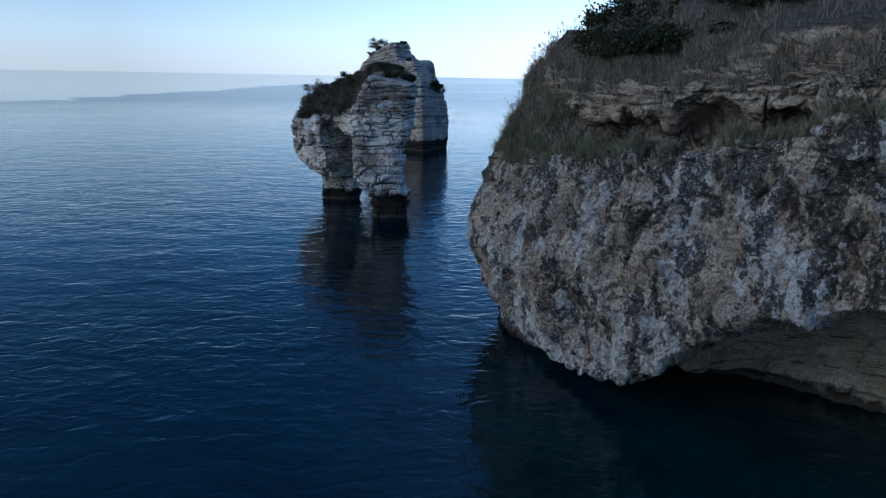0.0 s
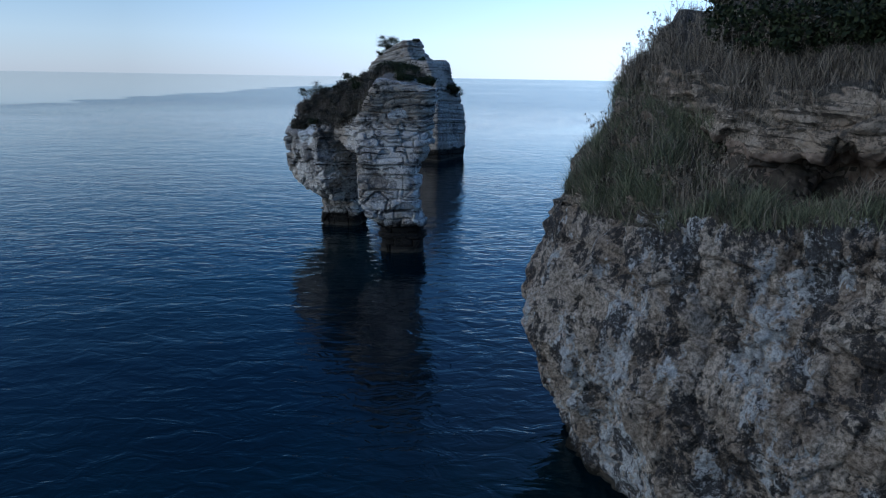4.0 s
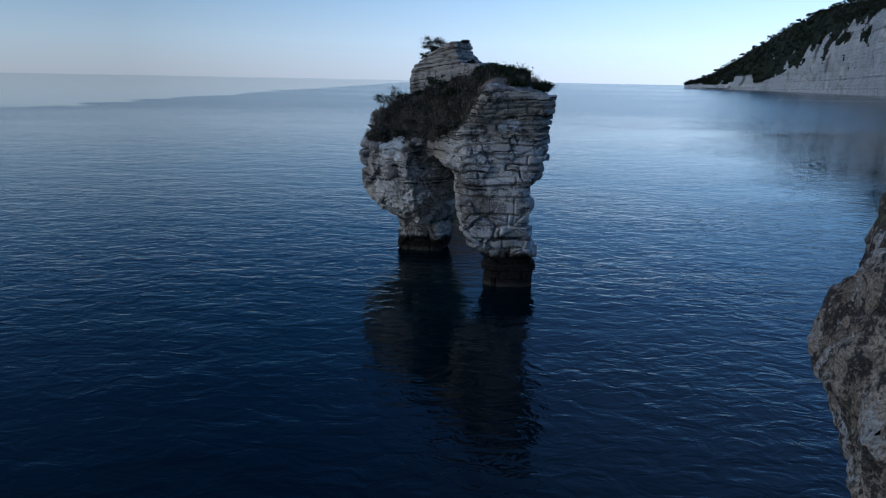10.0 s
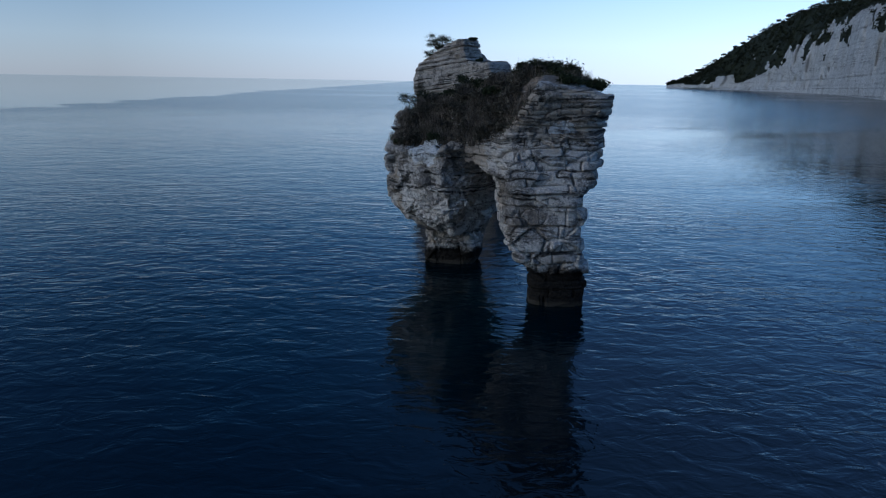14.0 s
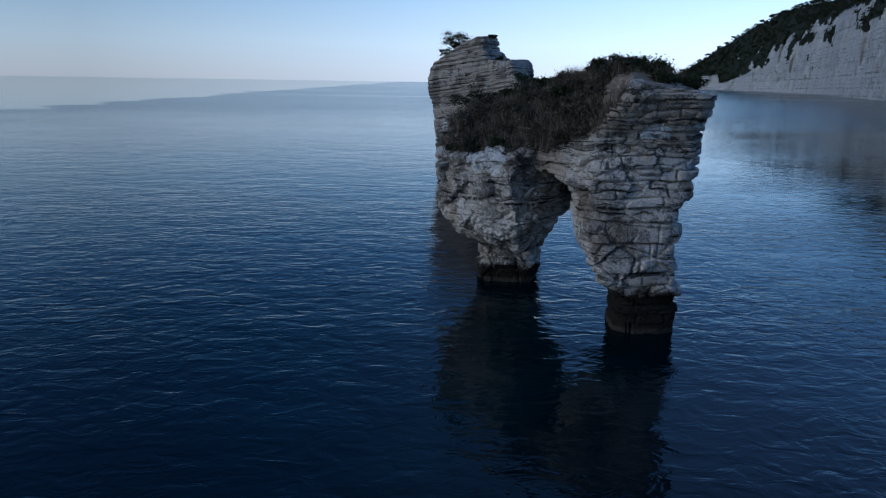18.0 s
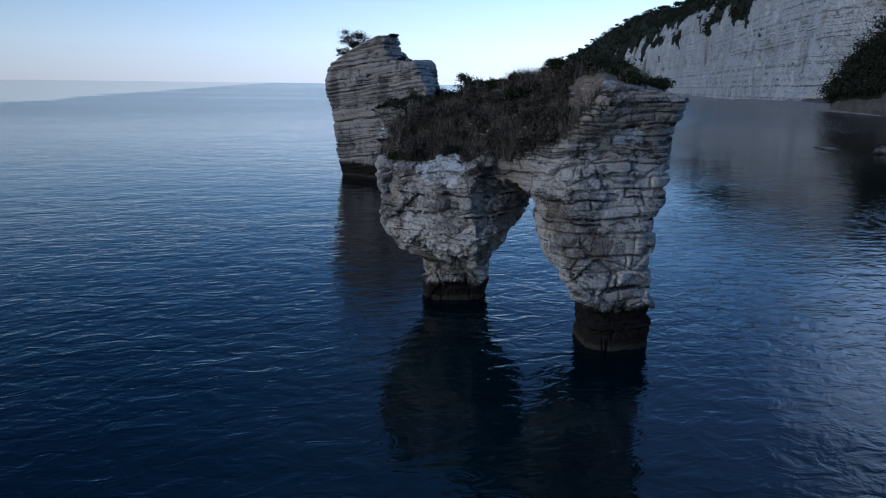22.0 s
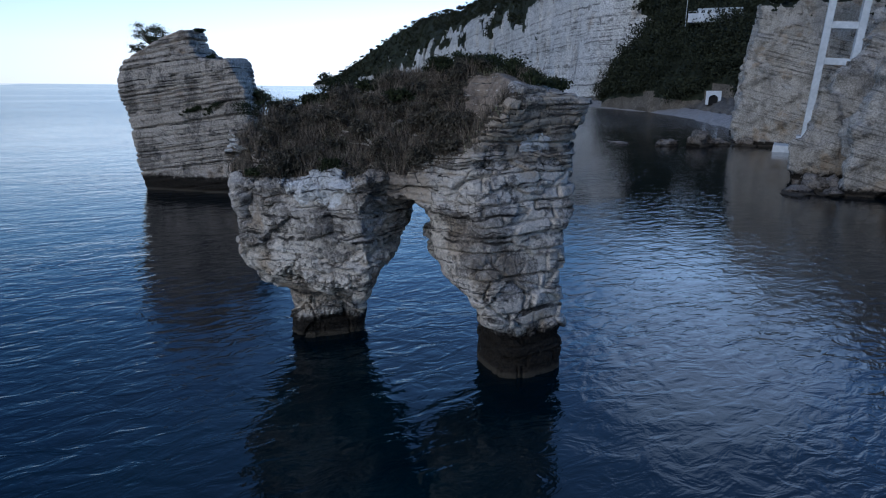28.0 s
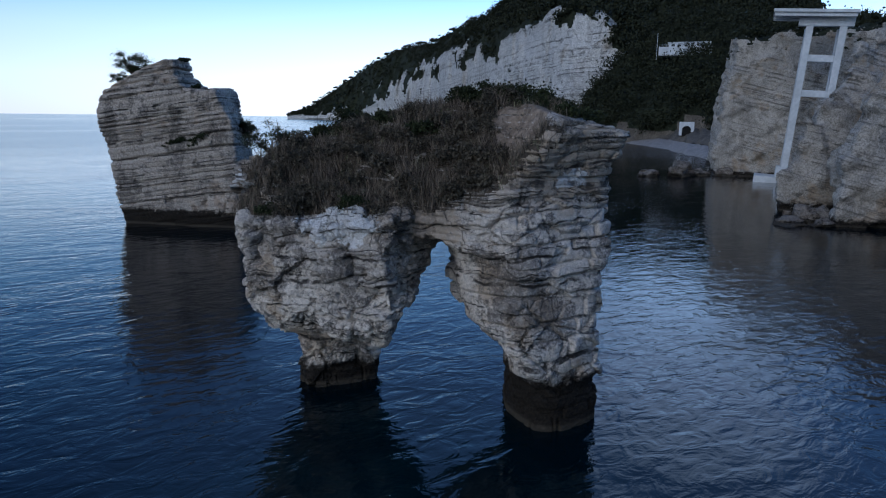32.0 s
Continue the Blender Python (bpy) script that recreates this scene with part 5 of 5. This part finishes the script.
def crowns(name, places, size, each, leaf, seed, label, mat=M_PINE):
    """A wood: many tree crowns of leaf clumps in one mesh."""
    rng = np.random.default_rng(seed)
    n = len(places)
    r = size * rng.uniform(0.6, 1.3, n)
    c = rng.normal(0, 0.45, (n, each, 3)) * r[:, None, None] * np.array([1, 1, 0.6])
    c += (places + np.stack([rng.normal(0, 2, n), rng.normal(0, 2, n), r * 0.5 + rng.uniform(0, 0.6, n) * size], 1))[:, None, :]
    v, f = leaves(c.reshape(-1, 3), leaf, rng, 1.3)
    ob = part(name, mesh_of(name, v, f, [mat], smooth=False), None, None)
    return tagged(ob, label, "woods", kind="stuff")


def pick(pts, n, seed):
    rng = np.random.default_rng(seed)
    return pts[rng.choice(len(pts), min(n, len(pts)), replace=False)]


crowns("headland_woods", pick(head_green, 2800, 1), 5.0, 36, 0.85, 1, "dark pine scrub covering the headland")
crowns("hill_woods", pick(hill_green, 1300, 2), 5.6, 95, 0.42, 2, "dense dark pines covering the hill")
for k, (g, low, n) in enumerate(((green1, 26, 110), (green2, 30, 60))):
    g = g[g[:, 2] > low]
    crowns("cliff_top_scrub", pick(g, n, 30 + k), 1.9, 120, 0.22, 30 + k, "dark scrub along the cliff top")

# single pines along the skyline
pine = woody("pine_tree", (0, 0, 0), 4.2, 9.0, 900, 0.42, "dark umbrella pine standing on the ridge", "tree", 91, 1.0, 0.2, 4.6, M_PINE, "pines on the ridge", 10)
pine2 = woody("pine_tree", (0, 0, 0), 3.2, 7.5, 700, 0.40, "dark umbrella pine standing on the ridge", "tree", 92, 1.0, 0.3, 3.2, M_PINE, "pines on the ridge", 8)
ridge = pick(head_ridge[np.hypot(head_ridge[:, 0], head_ridge[:, 1]) < 2100], 90, 7)
rng = np.random.default_rng(3)
for k, p in enumerate(ridge):
    m = pose(p[0], p[1], p[2] - 1.0, 0, 0, rng.uniform(0, 360)) @ Matrix.Scale(rng.uniform(0.8, 1.5), 4)
    if k == 0:
        pine.matrix_world = m
    elif k == 1:
        pine2.matrix_world = m
    else:
        copy_thing(pine if k % 2 else pine2, m)

# ---- plants on the arch ----
arch_place = np.array([A0[0], A0[1], 0])


def local_uv(p):
    return p[:, 0] * AU[0] + p[:, 1] * AU[1], p[:, 0] * AV[0] + p[:, 1] * AV[1]


def sod(name, pts, n, tall, wide, lean, mat, seed, place, label, bend=0.35, jitter=0.08):
    rng = np.random.default_rng(seed)
    roots = pts[rng.integers(0, len(pts), n)] + rng.normal(0, jitter, (n, 3)) * np.array([1, 1, 0.2]) - np.array([0, 0, 0.05])
    # tufts: grow taller where the ground is richer
    rich = 0.65 + 0.55 * grain3(roots[:, 0] / 0.55, roots[:, 1] / 0.55, roots[:, 2] / 0.55, seed)
    keep = rng.uniform(0, 1, n) < np.clip(rich * 0.9, 0.15, 1)
    roots, rich = roots[keep], rich[keep]
    v, f = blades(roots, 1.0, wide, lean, rng, bend)
    k = (tall * rich).repeat(5)
    r5 = roots.repeat(5, 0)
    v = r5 + (v - r5) * k[:, None]
    ob = part(name, mesh_of(name, v, f, [mat], smooth=False), None, None)
    ob.location = place
    return tagged(ob, label, "grass", kind="stuff")


sod("dry_grass", arch_soil, 60000, 0.72, 0.021, 0.26, M_STRAW, 61, arch_place, "tall dry brown grass on top of the arch", jitter=0.12)
sod("green_grass", arch_soil, 16000, 0.36, 0.03, 0.35, M_GRASS, 62, arch_place, "short dull green grass among the dry stalks", jitter=0.12)
sod("sparse_grass", arch_bare, 500, 0.35, 0.04, 0.3, M_DRY, 63, arch_place, "sparse dry grass on bare earth")
su, sv = local_uv(arch_soil)


def arch_spot(u, v):
    k = int(np.argmin((su - u) ** 2 + (sv - v) ** 2))
    return Vector(arch_soil[k]) + Vector(arch_place) - Vector((0, 0, 0.15))


# dense evergreens along the ridge and at both ends
SHRUBS = [(-5.4, 0.9, 0.80, 1.25), (-4.6, 1.2, 0.6, 0.9), (-6.0, 0.3, 0.5, 0.7), (1.4, 1.0, 0.7, 0.8), (2.1, 1.3, 0.8, 0.9), (2.9, 1.0, 0.9, 0.95), (3.6, 1.2, 0.8, 0.85), (4.4, 0.9, 0.6, 0.6), (0.4, 1.2, 0.6, 0.7),
          (6.2, -0.1, 0.55, 0.6), (6.8, 0.7, 0.6, 0.6), (7.3, 1.4, 0.5, 0.45), (-0.6, -0.4, 0.6, 0.6), (-3.0, 0.6, 0.5, 0.6), (-2.2, -3.9, 0.42, 0.4), (-6.4, -3.6, 0.4, 0.4)]
for k, (u, v, r, tall) in enumerate(SHRUBS):
    woody("shrub", arch_spot(u, v), r * 1.1, tall * (1.35 if u < 2 else 1.05), 2600, 0.034, "dense dark evergreen shrub on top of the arch", "shrub", 200 + k, 1.0, 0.15, group="shrubs on the arch", clumps=14)
# dry scrub scattered through the grass
rng = np.random.default_rng(33)
for k, p in enumerate(pick(arch_soil[(su > -7.0) & (su < 3.6) & (sv < 0.8)], 80, 34)):
    r = rng.uniform(0.4, 0.85)
    woody("dry_bush", Vector(p) + Vector(arch_place) - Vector((0, 0, 0.12)), r, r * rng.uniform(0.9, 1.4), 700, 0.034, "brown half-dry bush among the grass of the arch", "bush", 400 + k, 1.0, 0.7, mat=M_SCRUB, group="dry bushes on the arch", clumps=14)
for k, (u, v, r, tall, count, open_) in enumerate([(-8.1, -1.3, 1.15, 1.7, 1800, 0.9), (-7.6, -0.4, 0.9, 1.2, 1500, 0.7)]):
    near = av[np.argsort((av[:, 0] - (u * AU + v * AV)[0]) ** 2 + (av[:, 1] - (u * AU + v * AV)[1]) ** 2)[:60]]
    spot = near[np.argmax(near[:, 2])]
    woody("windswept_bush", Vector(spot) + Vector(arch_place) - Vector((0, 0, 0.15)), r, tall, count, 0.024, "sparse twiggy bush on the white rock shoulder", "bush", 231 + k, 1.0, open_, group="bushes on the shoulder", clumps=20)

# ---- plants on the second stack ----
def stack_spot(u, v, up=0.0):
    p = B0 + u * BU + v * BV
    near = (np.abs(bv[:, 0] + B0[0] - p[0]) < 0.35) & (np.abs(bv[:, 1] + B0[1] - p[1]) < 0.35)
    return Vector((p[0], p[1], (bv[near, 2].max() if near.any() else 12.0) - 0.15 + up))


woody("stack_tree", stack_spot(-3.9, 0.6), 1.7, 3.3, 5200, 0.032, "small dark windswept tree on top of the stack", "tree", 241, 1.0, 0.55, 0.3, clumps=34)
woody("stack_tree", stack_spot(-5.6, 0.9), 1.3, 1.6, 900, 0.05, "small sparse twiggy tree on top of the stack", "tree", 242, 1.0, 0.9, 0.2, clumps=26)
woody("shrub", stack_spot(-2.6, 0.5), 0.9, 0.7, 1200, 0.05, "low dark shrub on the stack", "shrub", 243, group="shrubs on the stack")
for k, (u, v, r) in enumerate([(2.6, 0.8, 0.5), (3.6, 1.0, 0.45)]):
    woody("shrub", stack_spot(u, v), r, r * 0.9, 1400, 0.05, "low dark shrub clinging to the stack", "shrub", 250 + k, group="shrubs on the stack", open_=0.3)

for k, (u, v, z, r) in enumerate([(8.4, 3.0, 11.6, 0.9), (8.0, 4.4, 10.8, 1.1)]):
    p = B0 + u * BU + v * BV
    woody("bush", Vector((p[0], p[1], z - 0.9)), r, r * 1.6, 3000, 0.035, "dark bush growing from the side of the stack", "bush", 290 + k, group="bushes on the stack", open_=0.5, clumps=22)

for k, (u, z, r) in enumerate([(0.6, 9.0, 0.35), (1.8, 9.3, 0.5), (3.0, 9.5, 0.6), (4.0, 9.3, 0.5), (4.8, 9.6, 0.6), (3.6, 8.7, 0.4), (2.4, 9.4, 0.5), (5.4, 9.8, 0.7), (1.2, 9.2, 0.4), (4.4, 8.9, 0.5)]):
    p = B0 + u * BU - 0.8 * BV
    woody("shrub", Vector((p[0], p[1], z + 0.06 * u)), r, r * 1.0, 1200, 0.03, "low dark shrub on a bedding ledge of the stack", "shrub", 270 + k, group="shrubs on the stack", open_=0.3)

# ---- plants on the near cliff ----
ledge_pts = cliff_green[~cliff_over & cliff_grassy]
slope_pts = cliff_green[cliff_over]
sod("ledge_grass", ledge_pts, 85000, 0.62, 0.016, 0.42, M_GRASS, 71, (0, 0, 0), "long dull green grass hanging on the cliff ledge", 0.6)
sod("ledge_dry_grass", ledge_pts, 26000, 0.70, 0.013, 0.42, M_DRY, 72, (0, 0, 0), "dry straw-coloured grass on the cliff ledge", 0.6)
sod("slope_grass", slope_pts, 120000, 0.55, 0.018, 0.38, M_DRY, 73, (0, 0, 0), "dry grass on the slope above the cliff", 0.5)
rng = np.random.default_rng(12)
sw = -plan_distance(slope_pts[:, 0], slope_pts[:, 1], WALL)
ss = (slope_pts[:, 0] - 8.3) * 0.465 - (slope_pts[:, 1] - 22.3) * 0.885
far_up = slope_pts[(sw > 2.5) & (ss > -11.0) & (sw > 1.9 - 0.3 * (ss + 4.0))]
for k, p in enumerate(pick(far_up, 190, 15)):
    r = rng.uniform(0.5, 1.15)
    if k % 3 == 2:
        woody("dry_bush", Vector(p) - Vector((0, 0, 0.12)), r * 0.8, r * rng.uniform(0.7, 1.2), 900, 0.034, "brown half-dry bush on the slope above the cliff", "bush", 300 + k, 1.0, 0.75, mat=M_SCRUB, group="dry bushes on the slope", clumps=14)
    else:
        woody("shrub", Vector(p) - Vector((0, 0, 0.15)), r, r * rng.uniform(0.6, 1.25), 1300, 0.038, "dense dark evergreen shrub on the slope", "shrub", 300 + k, 1.0, 0.35, group="shrubs on the slope", clumps=13)

# dry seed heads on thin stalks along the skyline
rng = np.random.default_rng(21)
nose = cliff_green[(cliff_green_s < -6.0) & (cliff_green_w < 7.0)]
roots = pick(nose, 1000, 22)
bm = bmesh.new()
tips = []
for p in roots:
    tall = rng.uniform(0.45, 1.0)
    a = Vector(p)
    lean = Vector((rng.normal(0, 0.16), rng.normal(0, 0.16), 1.0))
    b = a + lean * tall
    tube(bm, a, b, 0.008, 0.005, 3)
    for q in range(int(rng.integers(1, 4))):
        c = b + Vector(rng.normal(0, 0.09, 3))
        tube(bm, a.lerp(b, 0.75), c, 0.004, 0.003, 3)
        tips.append(c)
stalks = tagged(part("dry_seed_stalks", bm, M_DRY, None), "thin dry stalks with seed heads along the cliff edge", "dry plants", kind="stuff")
tips = np.array(tips)
v, f = leaves((tips[:, None, :] + np.random.default_rng(4).normal(0, 0.024, (len(tips), 10, 3))).reshape(-1, 3), 0.020, np.random.default_rng(6), 1.0)
tagged(part("seed_heads", mesh_of("seed_heads", v, f, [M_DRY], smooth=False), None, None), "small round dry seed heads on thin stalks", "dry plants", kind="stuff")
